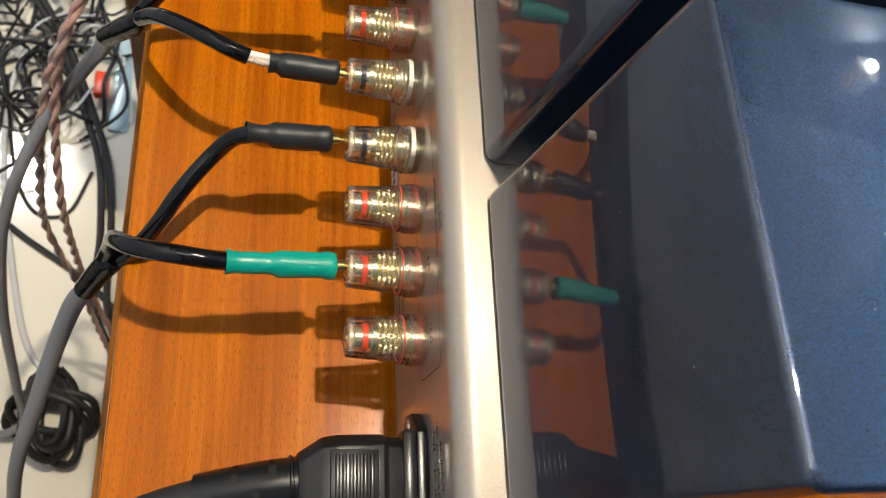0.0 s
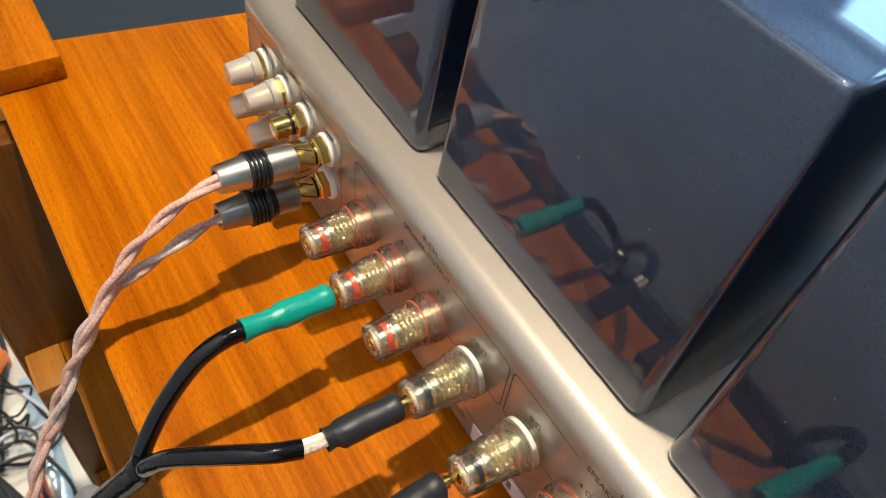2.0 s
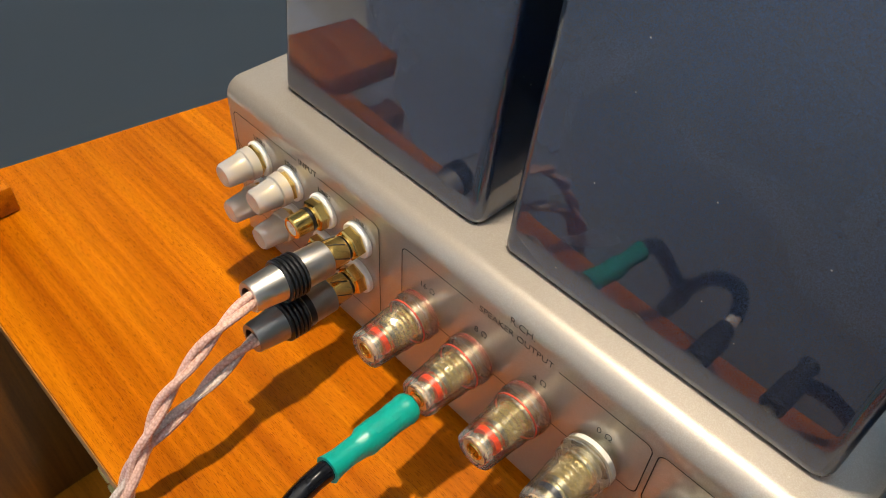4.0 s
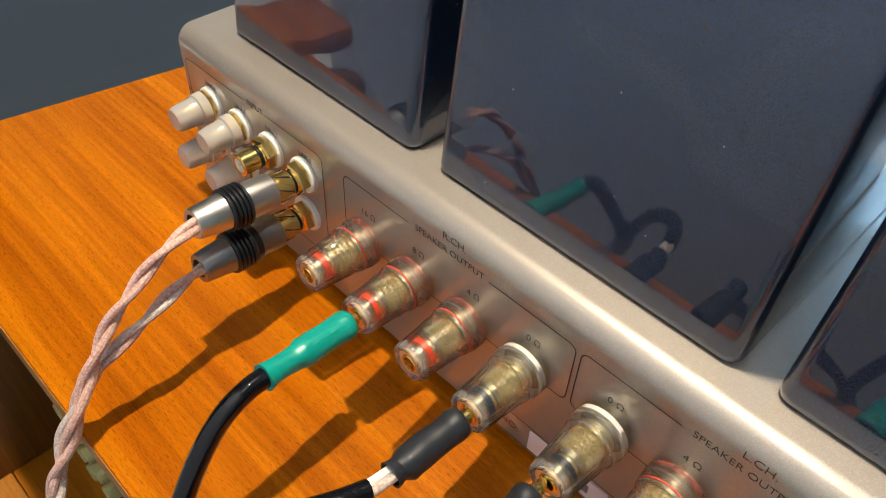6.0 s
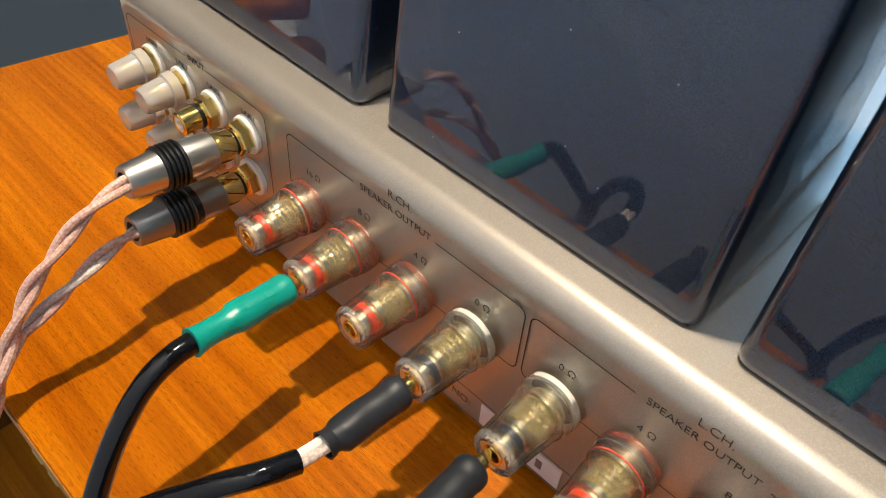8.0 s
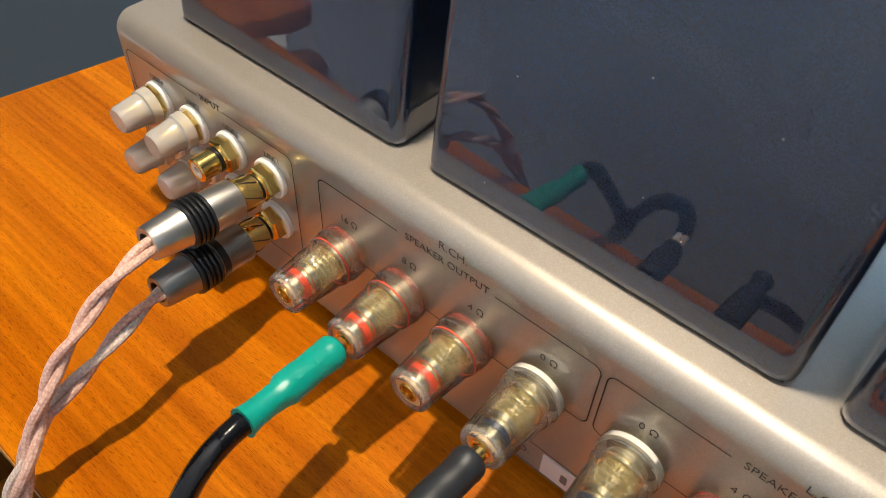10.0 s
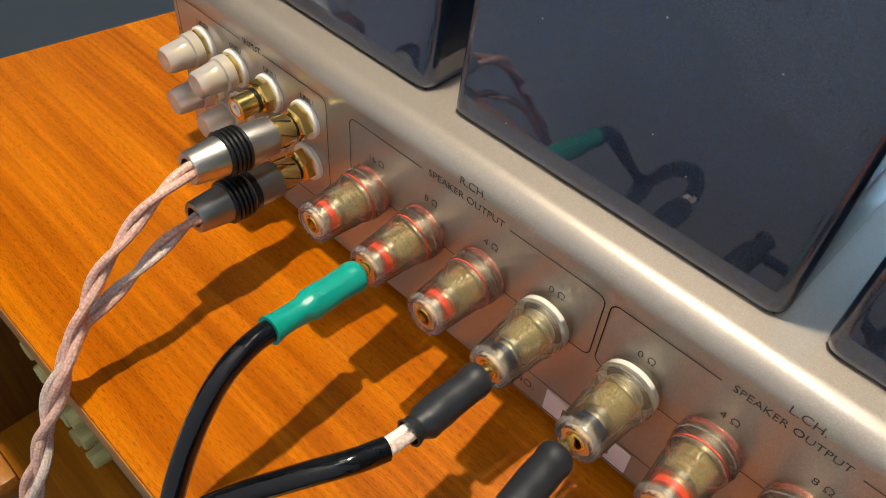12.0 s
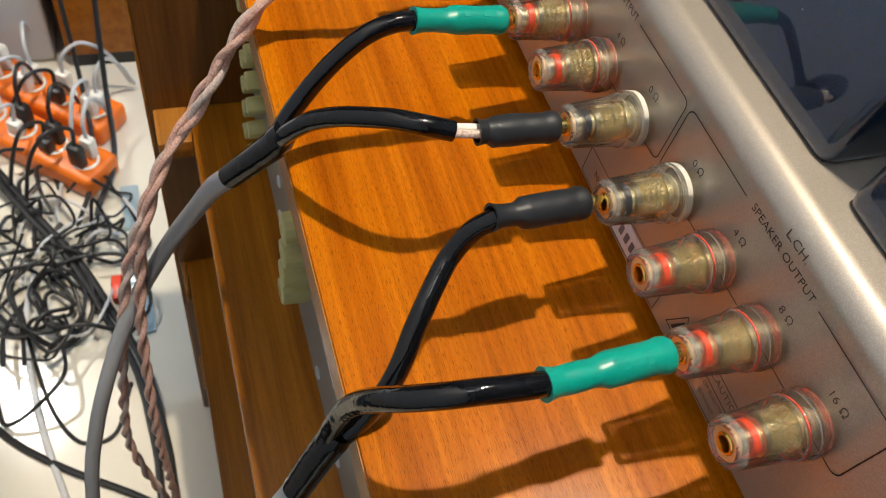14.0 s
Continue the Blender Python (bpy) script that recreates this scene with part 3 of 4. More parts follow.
frame_line([(0.1620, 0.0190), (0.1985, 0.0190)], chassis)
lettering("CAUTION", 0.1802, 0.0227, 0.0042, chassis, PRINT)
lettering("RISK OF ELECTRIC SHOCK", 0.1802, 0.0160, 0.0026, chassis, PRINT)
lettering("DO NOT OPEN", 0.1802, 0.0112, 0.0026, chassis, PRINT)
lettering("AC INPUT", 0.2525, 0.0745, 0.0040, chassis, PRINT)
lettering("100V 50Hz/60Hz 200W", 0.2525, 0.0702, 0.0034, chassis, PRINT)
lettering("FUSE    T5AL 125V", 0.2525, 0.0660, 0.0034, chassis, PRINT)


# ---- binding posts ----
def post_meshes():
    sleeve = [(0.0002, 0.0098), (0.0020, 0.0102), (0.0024, 0.0104), (0.0062, 0.0104), (0.0068, 0.0098), (0.0082, 0.0096), (0.0088, 0.0099), (0.0105, 0.0098),
              (0.0112, 0.0092), (0.0120, 0.0090), (0.0180, 0.0088), (0.0190, 0.0085), (0.0306, 0.0078)]
    bm = lathe(sleeve[:9], 36, None, False)
    lathe(sleeve[8:], 112, None, False, 14, 0.030, bm)
    out = {"sleeve": mesh_of(bm, "binding_post", CLEAR, True, 40)}
    core = [(0.0, 0.0056), (0.0060, 0.0056), (0.0062, 0.0068), (0.0085, 0.0068), (0.0087, 0.0054), (0.0105, 0.0054), (0.0107, 0.0068), (0.0112, 0.0070), (0.0114, 0.0049), (0.0205, 0.0049), (0.0207, 0.0058), (0.0228, 0.0058), (0.0230, 0.0044), (0.0300, 0.0044)]
    out["core"] = mesh_of(lathe(core, 28, None, False), "metal_core", PALE_GOLD)
    bm = bmesh.new()
    for k, a in enumerate((0.0128, 0.0150, 0.0172, 0.0194)):
        lathe([(a - 0.0008, 0.0051), (a - 0.0005, 0.0063), (a + 0.0005, 0.0063), (a + 0.0008, 0.0051)], 104, pose(0, 0, 0, 0, 7 * k, 0), False, 26, 0.24, bm)
    out["knurl"] = mesh_of(bm, "knurled_nut", PALE_GOLD, True, 30)
    out["socket"] = mesh_of(lathe([(0.0310, 0.0053), (0.0322, 0.0053), (0.0324, 0.0051), (0.0324, 0.0036), (0.0316, 0.0034), (0.0316, 0.0026), (0.0240, 0.0024)], 28, None, False), "socket_face", COPPER_FACE)
    out["liner"] = mesh_of(lathe([(0.0316, 0.0035), (0.0327, 0.0034), (0.0330, 0.0031), (0.0330, 0.0025), (0.0322, 0.0023), (0.0250, 0.0022), (0.0250, 0.0001)], 20, None, False), "socket_liner", GOLD)
    rim = lathe([(0.0306, 0.0078), (0.0318, 0.0077), (0.0328, 0.0074), (0.0332, 0.0069), (0.0332, 0.0054), (0.0318, 0.0053)], 112, None, False, 14, 0.022)
    for a, r in ((0.0068, 0.0100), (0.0112, 0.0092)):
        lathe([(a - 0.0003, r), (a, r + 0.0004), (a + 0.0003, r)], 48, None, False, 0, 0, rim)
    out["rim"] = mesh_of(rim, "moulded_rim", CLEAR_RIM, True, 40)
    out["ring_red"] = mesh_of(lathe([(0.0246, 0.0045), (0.0246, 0.0056), (0.0268, 0.0054), (0.0268, 0.0045)], 28, None, False), "colour_ring", ORANGE_RED)
    out["ring_white"] = mesh_of(lathe([(0.0246, 0.0045), (0.0246, 0.0056), (0.0268, 0.0054), (0.0268, 0.0045)], 28, None, False), "colour_ring", NAVY_RING)
    out["band_red"] = mesh_of(lathe([(0.0026, 0.0092), (0.0026, 0.0101), (0.0046, 0.0101), (0.0046, 0.0092)], 32, None, False), "base_band", CLEAR_RED)
    out["band_white"] = mesh_of(lathe([(0.0030, 0.0086), (0.0030, 0.0101), (0.0050, 0.0101), (0.0050, 0.0086)], 32, None, False), "base_band", WHITE)
    out["line_red"] = mesh_of(lathe([(0.0100, 0.0092), (0.0100, 0.0096), (0.0106, 0.0096), (0.0106, 0.0092)], 32, None, False), "thin_band", RED)
    return out


PM = post_meshes()
for i, (x, ohm, colour) in enumerate(POSTS):
    p = amp_part("binding_post", PM["sleeve"], CLEAR, "clear acrylic binding post with %s rings" % ("red" if colour == "red" else "white and black"))
    p.matrix_parent_inverse = Matrix.Identity(4)
    p.matrix_basis = pose(x - 0.08, -0.18, POST_Z, 0, 37 * i, 0) @ Matrix.Diagonal((1, 0.92, 1, 1))
    for key in ("core", "knurl", "rim", "socket", "liner", "ring_" + colour, "band_" + colour) + (("line_red",) if colour == "red" else ()):
        part(PM[key].name.split(".")[0], PM[key], None, p)


# ---- rca jacks ----
def jack_meshes():
    out = {}
    out["washer"] = mesh_of(lathe([(0.0, 0.0082), (0.0016, 0.0082), (0.0022, 0.0076), (0.0022, 0.003)], 28, None, False), "white_washer", WHITE)
    bm = lathe([(0.0022, 0.0071), (0.0060, 0.0071), (0.0066, 0.0064), (0.0066, 0.004)], 6, None, False)
    out["nut"] = mesh_of(bm, "hex_nut", GOLD, True, 20)
    out["barrel"] = mesh_of(lathe([(0.0, 0.0053), (0.0075, 0.0053), (0.0078, 0.0046), (0.0090, 0.0046), (0.0092, 0.0050), (0.0165, 0.0049), (0.0170, 0.0042), (0.0170, 0.0034), (0.0120, 0.0033)], 28, None, False), "rca_jack", GOLD)
    out["insert"] = mesh_of(lathe([(0.0150, 0.0034), (0.0166, 0.0034), (0.0166, 0.0016), (0.0120, 0.0015), (0.0120, 0.0001)], 20, None, False), "white_insert", WHITE)
    out["o_ring"] = mesh_of(lathe([(0.0077, 0.0045), (0.0079, 0.0053), (0.0088, 0.0053), (0.0090, 0.0045)], 24, None, False), "o_ring", RUBBER)
    out["cap"] = mesh_of(lathe([(0.0045, 0.0076), (0.0085, 0.0074), (0.0090, 0.0066), (0.0190, 0.0056), (0.0200, 0.0048), (0.0202, 0.0001)], 28, None, False), "dust_cap", MILKY)
    return out


JM = jack_meshes()
JACKS = [(-0.107 + 0.0225 * i, z) for i in range(4) for z in (0.0632, 0.0420)]
for i, (x, z) in enumerate(JACKS):
    capped = i < 4
    j = amp_part("rca_jack", JM["barrel"], GOLD, "gold rca jack" + (" under a milky dust cap" if capped else ""))
    j.matrix_basis = pose(x - 0.08, -0.18, z, 0, 11 * i, 0)
    for key in ("washer", "nut", "o_ring", "insert") + (("cap",) if capped else ()):
        part(JM[key].name.split(".")[0], JM[key], None, j)

# ---- power inlet ----
IX, IZ = 0.2540, 0.0440
bm = bmesh.new()
outline = [(-0.0245, 0.0045), (-0.0245, -0.0045), (-0.0205, -0.009), (-0.0165, -0.0135), (0.0165, -0.0135), (0.0205, -0.009), (0.0245, -0.0045), (0.0245, 0.0045), (0.0205, 0.009), (0.0165, 0.0135), (-0.0165, 0.0135), (-0.0205, 0.009)]
a = [bm.verts.new((IX + x, -0.0002, IZ + z)) for x, z in outline]
b = [bm.verts.new((IX + x, -0.0042, IZ + z)) for x, z in outline]
bm.faces.new(a)
bm.faces.new(b[::-1])
for i in range(len(a)):
    bm.faces.new((a[i], b[i], b[(i + 1) % len(a)], a[(i + 1) % len(a)]))
bmesh.ops.recalc_face_normals(bm, faces=bm.faces[:])
bmesh.ops.bevel(bm, geom=bm.edges[:], offset=0.0006, segments=2, profile=0.5, affect="EDGES")
inlet = amp_part("power_inlet", bm, RUBBER, "black plastic power inlet flange")
part("inlet_collar", box(IX - 0.0172, IX + 0.0172, -0.0095, -0.004, IZ - 0.0132, IZ + 0.0132, 0.0016), RUBBER, inlet)
for s in (-1, 1):
    sc = part("screw", lathe([(0.0040, 0.0031), (0.0050, 0.0028), (0.0054, 0.0018), (0.0054, 0.0002)], 16, pose(IX + s * 0.0200, 0, IZ), False), GREY_SATIN, inlet)
    part("screw_slot", box(IX + s * 0.0200 - 0.0016, IX + s * 0.0200 + 0.0016, -0.0056, -0.0050, IZ - 0.0003, IZ + 0.0003), DARK_HOLE, sc)


# ---- cables ----
def rca_cable(x, z, tip, body, group_label, path, phase):
    t = thing("interconnect_cable", group_label, "audio cable", "interconnect cables", place=(x, -0.052, z))
    off = Matrix.Translation((-x, 0.052, -z))
    base = Vector((x, -0.0092, z))
    aim = (Vector(tip) - base).normalized()
    m = off @ Matrix.Translation(base) @ Vector((0, -1, 0)).rotation_difference(aim).to_matrix().to_4x4()
    L = (Vector(tip) - base).length
    plug = part("plug_body", lathe([(0.0082, 0.0066), (0.0087, 0.0075), (L - 0.014, 0.0077), (L - 0.0135, 0.0075), (L - 0.0005, 0.0062), (L, 0.0058), (L, 0.0040), (L - 0.006, 0.0038)], 36, m, False), body, t)
    part("gold_collar", lathe([(0.0, 0.0058), (0.0005, 0.0060), (0.0082, 0.0063), (0.0084, 0.0055)], 32, m, False), GOLD, plug)
    slots = bmesh.new()
    for k in range(6):
        a = 2 * math.pi * k / 6
        p0 = [m @ Vector((0.0062 * math.cos(a + 0.5 * s), -(0.0008 + 0.0068 * s), 0.0062 * math.sin(a + 0.5 * s))) for s in (0, 0.33, 0.66, 1)]
        tube(p0, 0.00022, 6, 3, slots)
    part("collar_slots", slots, DARK_HOLE, plug)
    for k in range(5):
        c = L - 0.0215 + 0.0019 * k
        part("rubber_ring", lathe([(c - 0.0009, 0.0076), (c - 0.0006, 0.0086), (c, 0.0089), (c + 0.0006, 0.0086), (c + 0.0009, 0.0076)], 32, m, False), RUBBER, plug)
    part("cable_hole", lathe([(L - 0.0045, 0.0039), (L - 0.0045, 0.0001)], 20, m, False), DARK_HOLE, plug)
    if body is GREY_SATIN:
        part("marking_band", lathe([(L - 0.0258, 0.0076), (L - 0.0257, 0.0079), (L - 0.0232, 0.0079), (L - 0.0231, 0.0076)], 32, m, False), RUBBER, plug, "black printed marking band")
    pts = [Vector(p) + off.translation for p in path]
    swell = lambda k: min(1.0, max(0.0, (k - 0.16) / 0.12))
    n = sum((b - a).length for a, b in zip(pts, pts[1:]))
    for k, mat in enumerate((PINK, SILVER if body is GREY_SATIN else PINK)):
        part("braided_wire", tube(strand(pts, lambda k: 0.0015 + swell(k) * 0.0003, n / 0.048, phase + math.pi * k, 14), lambda k: 0.0016 + swell(k) * 0.0003, 10, 1), mat, t)
    return t


A = [(-0.0380, -0.046, 0.0690), (-0.0345, -0.060, 0.0700), (-0.0335, -0.072, 0.0660), (-0.0340, -0.084, 0.0570), (-0.0345, -0.095, 0.0470), (-0.0330, -0.108, 0.0310), (-0.0300, -0.121, 0.0120),
     (-0.0330, -0.134, -0.012), (-0.0350, -0.146, -0.036), (-0.030, -0.158, -0.055), (-0.023, -0.170, -0.076), (-0.018, -0.180, -0.105), (-0.016, -0.187, -0.138), (-0.009, -0.193, -0.176), (-0.001, -0.197, -0.220), (0.010, -0.201, -0.290), (0.012, -0.203, -0.38), (0.012, -0.203, -0.47), (0.024, -0.190, -0.58), (0.060, -0.155, -0.70), (0.12, -0.12, -0.762), (0.25, -0.06, -0.764)]
B = [(-0.0380, -0.048, 0.0460), (-0.0345, -0.062, 0.0480), (-0.0330, -0.074, 0.0455), (-0.0330, -0.086, 0.0400), (-0.0345, -0.098, 0.0330), (-0.0360, -0.110, 0.0230), (-0.0370, -0.124, 0.0030),
     (-0.0300, -0.138, -0.020), (-0.0300, -0.151, -0.046), (-0.034, -0.163, -0.068), (-0.029, -0.175, -0.092), (-0.023, -0.187, -0.122), (-0.019, -0.197, -0.155), (-0.0145, -0.205, -0.194), (-0.008, -0.214, -0.250), (-0.004, -0.222, -0.310), (-0.003, -0.225, -0.355), (0.004, -0.220, -0.40), (0.014, -0.210, -0.46), (0.030, -0.20, -0.57), (0.050, -0.185, -0.70), (0.10, -0.15, -0.762), (0.22, -0.10, -0.764)]
rca_cable(-0.0395, 0.0632, (-0.0385, -0.0525, 0.0685), SATIN, "satin nickel rca plug on twisted pink braided wires", A, 0.4)
rca_cable(-0.0395, 0.0420, (-0.0385, -0.0545, 0.0460), GREY_SATIN, "grey metal rca plug on twisted pink and silver braid", B, 1.7)


def boot(parent, mat, p0, p1, neck, r=0.0056, plug_len=0.006, label="", waist=0.80):
    """A banana plug in heat-shrink tubing: wide over the plug, narrower over the lead."""
    p0, p1 = Vector(p0), Vector(p1)
    d = (p1 - p0).normalized()
    L = (p1 - p0).length
    m = Matrix.Translation(p0) @ Vector((0, -1, 0)).rotation_difference(d).to_matrix().to_4x4()
    part("banana_pin", lathe([(-plug_len - 0.012, 0.0019), (-plug_len, 0.0019), (-0.003, 0.0019), (-0.0028, 0.0027), (0.001, 0.0027)], 16, m), GOLD, parent)
    profile = [(0.0, r * 0.80), (0.0002, r * 0.93), (0.0012, r * 1.03), (0.0035, r * 1.05), (0.0048, r * 0.99), (0.010, r * 1.0), (neck - 0.0015, r * 1.01), (neck, r * 0.98), (neck + 0.002, r * (waist + 0.03)), (neck + 0.004, r * waist),
                               (L - 0.004, r * waist), (L - 0.0012, r * (waist + 0.10)), (L, r * (waist + 0.17)), (L, r * 0.7)]
    fine = [profile[0]]
    for (a0, r0), (a1, r1) in zip(profile, profile[1:]):
        k = max(1, int((a1 - a0) / 0.0012))
        fine += [(a0 + (a1 - a0) * i / k, r0 + (r1 - r0) * i / k) for i in range(1, k + 1)]
    bm = lathe(fine, 28, None, False)
    for v in bm.verts:
        along, q = -v.co.y, Vector((v.co.x, 0, v.co.z))
        fold = 0.07 * noise.noise((v.co * 150) + p0 * 900)
        fold += 0.16 * math.exp(-((along - neck - 0.002) / 0.0035) ** 2) * noise.noise(v.co * 420 + p0 * 500)
        v.co += q * fold
    bm.transform(m)
    part("shrink_boot", bm, mat, parent, label, angle=50)
    return m, L


def speaker_cable(label, green, black, gl, bl, fork, collar_end, grey, place):
    t = thing("speaker_cable", label, "speaker cable", "speaker cables", place=place)
    off = -Vector(place)
    q = lambda pts: [Vector(p) + off for p in pts]
    m, L = boot(t, GREEN, *q(green), 0.0225, 0.0052, label="bright green heat-shrink tube", waist=0.80)
    for i, w in enumerate((0.0020, 0.0013, 0.0018)):
        part("tube_print", box(-w / 2, w / 2, -0.0101 - 0.004 * i, -0.0078 - 0.004 * i, 0.00500, 0.00528, bm=None), GREEN_MARK, t).matrix_basis = m @ pose(0, -0.001, 0, 0, 25, 0)
    boot(t, MATT_SHRINK, *q(black), 0.024, 0.0054, label="matt black heat-shrink tube", waist=0.68)
    part("lead", tube(q(gl), lambda s: 0.0037, 14), GLOSS_SHRINK, t, "glossy black sleeved lead")
    part("lead", tube(q(bl), lambda s: 0.0036, 14), GLOSS_SHRINK, t, "glossy black sleeved lead")
    part("split_sleeve", tube(q(fork), lambda s: 0.0048 + 0.0011 * min(1.0, s * 5) - 0.0008 * s, 16), GLOSS_SHRINK, t, "glossy black sleeve over the split")
    part("jacket", tube(q([collar_end] + grey), 0.0047, 14), GREY_JACKET, t, "grey round cable jacket")
    return t


right_cable = speaker_cable("grey speaker cable with green and black tube ends", ((0.0287, -0.0338, 0.0556), (0.0312, -0.0715, 0.0605)), ((0.0850, -0.0345, 0.0566), (0.0845, -0.0640, 0.0578)),
              [(0.0311, -0.068, 0.0602), (0.0312, -0.078, 0.0600), (0.0315, -0.088, 0.0560), (0.0325, -0.098, 0.0475), (0.0350, -0.108, 0.0370), (0.0385, -0.117, 0.0260), (0.0415, -0.1225, 0.0175)],
              [(0.0843, -0.0725, 0.0595), (0.0820, -0.081, 0.0610), (0.0770, -0.090, 0.0600), (0.0705, -0.098, 0.0555), (0.0630, -0.106, 0.0490), (0.0555, -0.113, 0.0400), (0.0490, -0.119, 0.0285), (0.0448, -0.1215, 0.0200), (0.0425, -0.1240, 0.0140)],
              [(0.0440, -0.1195, 0.0235), (0.0425, -0.1235, 0.0150), (0.0385, -0.1310, 0.0030), (0.0325, -0.1400, -0.0130)], (0.0340, -0.138, -0.0100),
              [(0.0200, -0.1440, -0.0320), (0.0040, -0.1480, -0.0580), (-0.0090, -0.1545, -0.0860), (-0.0180, -0.165, -0.115), (-0.0220, -0.177, -0.143), (-0.0180, -0.192, -0.170), (-0.0080, -0.207, -0.197), (0.0080, -0.222, -0.228), (0.0200, -0.234, -0.262), (0.0350, -0.246, -0.310), (0.06, -0.262, -0.42), (0.09, -0.275, -0.57), (0.11, -0.29, -0.70), (0.11, -0.35, -0.762), (0.05, -0.45, -0.765)], (0.0325, -0.14, -0.013))
for dx, mat, words in ((-0.0014, WHITE, "short bare white wire"), (0.0014, SILVER, "short pale stranded wire")):
    part("bare_wire", tube([(0.0845 - 0.0325 + dx, -0.0600 + 0.14, 0.0578 + 0.013), (0.0844 - 0.0325 + dx, -0.068 + 0.14, 0.0592 + 0.013), (0.0840 - 0.0325 + dx, -0.0755 + 0.14, 0.0602 + 0.013)], 0.0015, 10), mat, right_cable, words)
left_cable = speaker_cable("grey speaker cable with tangled black and green ends", ((0.1744, -0.0352, 0.0577), (0.1765, -0.0765, 0.0608)), ((0.1176, -0.0375, 0.0560), (0.1205, -0.0720, 0.0600)),
              [(0.1763, -0.073, 0.0606), (0.1768, -0.083, 0.0635), (0.1758, -0.094, 0.0640), (0.1735, -0.104, 0.0610), (0.1690, -0.1125, 0.0535), (0.1620, -0.1180, 0.0400), (0.1555, -0.1210, 0.0230), (0.1528, -0.1235, 0.0080), (0.1540, -0.1275, -0.0070)],
              [(0.1203, -0.069, 0.0596), (0.1198, -0.0765, 0.0530), (0.1222, -0.083, 0.0440), (0.1285, -0.089, 0.0400), (0.1345, -0.094, 0.0365), (0.1400, -0.0985, 0.0315), (0.1455, -0.1025, 0.0265), (0.1500, -0.1070, 0.0200), (0.1525, -0.1120, 0.0110), (0.1538, -0.1170, 0.0020), (0.1548, -0.1240, -0.0060)],
              [(0.1535, -0.1225, -0.0010), (0.1545, -0.1260, -0.0080), (0.1565, -0.1315, -0.0195), (0.1590, -0.1375, -0.0330)], (0.1588, -0.136, -0.0300),
              [(0.1600, -0.1440, -0.0500), (0.1650, -0.1530, -0.080), (0.1760, -0.1640, -0.118), (0.192, -0.176, -0.160), (0.208, -0.190, -0.210), (0.222, -0.206, -0.29), (0.235, -0.226, -0.42), (0.245, -0.24, -0.60), (0.25, -0.26, -0.74), (0.25, -0.36, -0.765)], (0.159, -0.1375, -0.033))

# power cord
cord = thing("mains_cable", "black moulded mains plug on a thick cord", "mains cable", place=(IX, -0.009, IZ))
CO = Vector((-IX, 0.009, -IZ))
bm = bmesh.new()
sect = [(-0.0092, 0.0150, 0.0116), (-0.0150, 0.0152, 0.0118), (-0.0160, 0.0160, 0.0126), (-0.0330, 0.0158, 0.0124), (-0.0385, 0.0150, 0.0114), (-0.0430, 0.0122, 0.0100), (-0.0470, 0.0098, 0.0088)]
rings = []
for y, hx, hz in sect:
    c = 0.0042
    rings.append([bm.verts.new((sx, y + 0.009, sz)) for sx, sz in ((-hx + c, -hz), (hx - c, -hz), (hx, -hz + c), (hx, hz - c), (hx - c, hz), (-hx + c, hz), (-hx, hz - c), (-hx, -hz + c))])
for r0, r1 in zip(rings, rings[1:]):
    for i in range(8):
        bm.faces.new((r0[i], r0[(i + 1) % 8], r1[(i + 1) % 8], r1[i]))
bm.faces.new(rings[0][::-1])
bm.faces.new(rings[-1])
bmesh.ops.recalc_face_normals(bm, faces=bm.faces[:])
bmesh.ops.bevel(bm, geom=bm.edges[:], offset=0.0008, segments=2, profile=0.5, affect="EDGES")
plug = part("mains_plug", bm, RUBBER, cord)
part("grip_pad", box(-0.0098, 0.0098, -0.0270, -0.0095, 0.0118, 0.0130, 0.0004), RUBBER, plug)
for k in range(6):
    part("grip_rib", box(-0.0082, 0.0082, -0.0253 + 0.0025 * k, -0.0238 + 0.0025 * k, 0.0129, 0.0142, 0.0004), RUBBER, plug)
RP = spline([(0, -0.034, -0.0005), (0.0012, -0.050, -0.002), (0.004, -0.072, -0.0075)], 40)
relief = part("strain_relief", tube(RP, lambda k: 0.0096 - 0.0014 * k + (0.0008 if 0.16 < k < 0.20 else 0.0), 28, 1), RUBBER, cord)
RF = frames_along(RP)


def relief_slot(a, centre, span, half):
    """A raised dark strip in place of a slot's shade, part of the way round the strain relief."""
    bm, rows = bmesh.new(), []
    for i in range(9):
        th = radians(centre + span * (i / 8 - 0.5))
        w = half * math.sqrt(max(0.05, 1 - (i / 4 - 1) ** 4))
        row = []
        for v in (-1, 1):
            c, d = RF[a][0], (RF[a + 1][0] - RF[a - 1][0]).normalized()
            up = (Vector((0, 0, 1)) - d * d.z).normalized()
            sd = d.cross(up)
            row.append(bm.verts.new(c + d * (w * v) + (up * math.cos(th) + sd * math.sin(th)) * (0.00985 - 0.0014 * a / 80)))
        rows.append(row)
    for r0, r1 in zip(rows, rows[1:]):
        bm.faces.new((r0[0], r0[1], r1[1], r1[0]))
    bmesh.ops.solidify(bm, geom=bm.faces[:], thickness=0.0006)
    bmesh.ops.recalc_face_normals(bm, faces=bm.faces[:])
    return part("relief_slot", bm, DARK_HOLE, relief)


for a, centre in ((30, 38), (42, -38), (54, 38), (66, -38)):
    relief_slot(a, centre, 62, 0.0013)
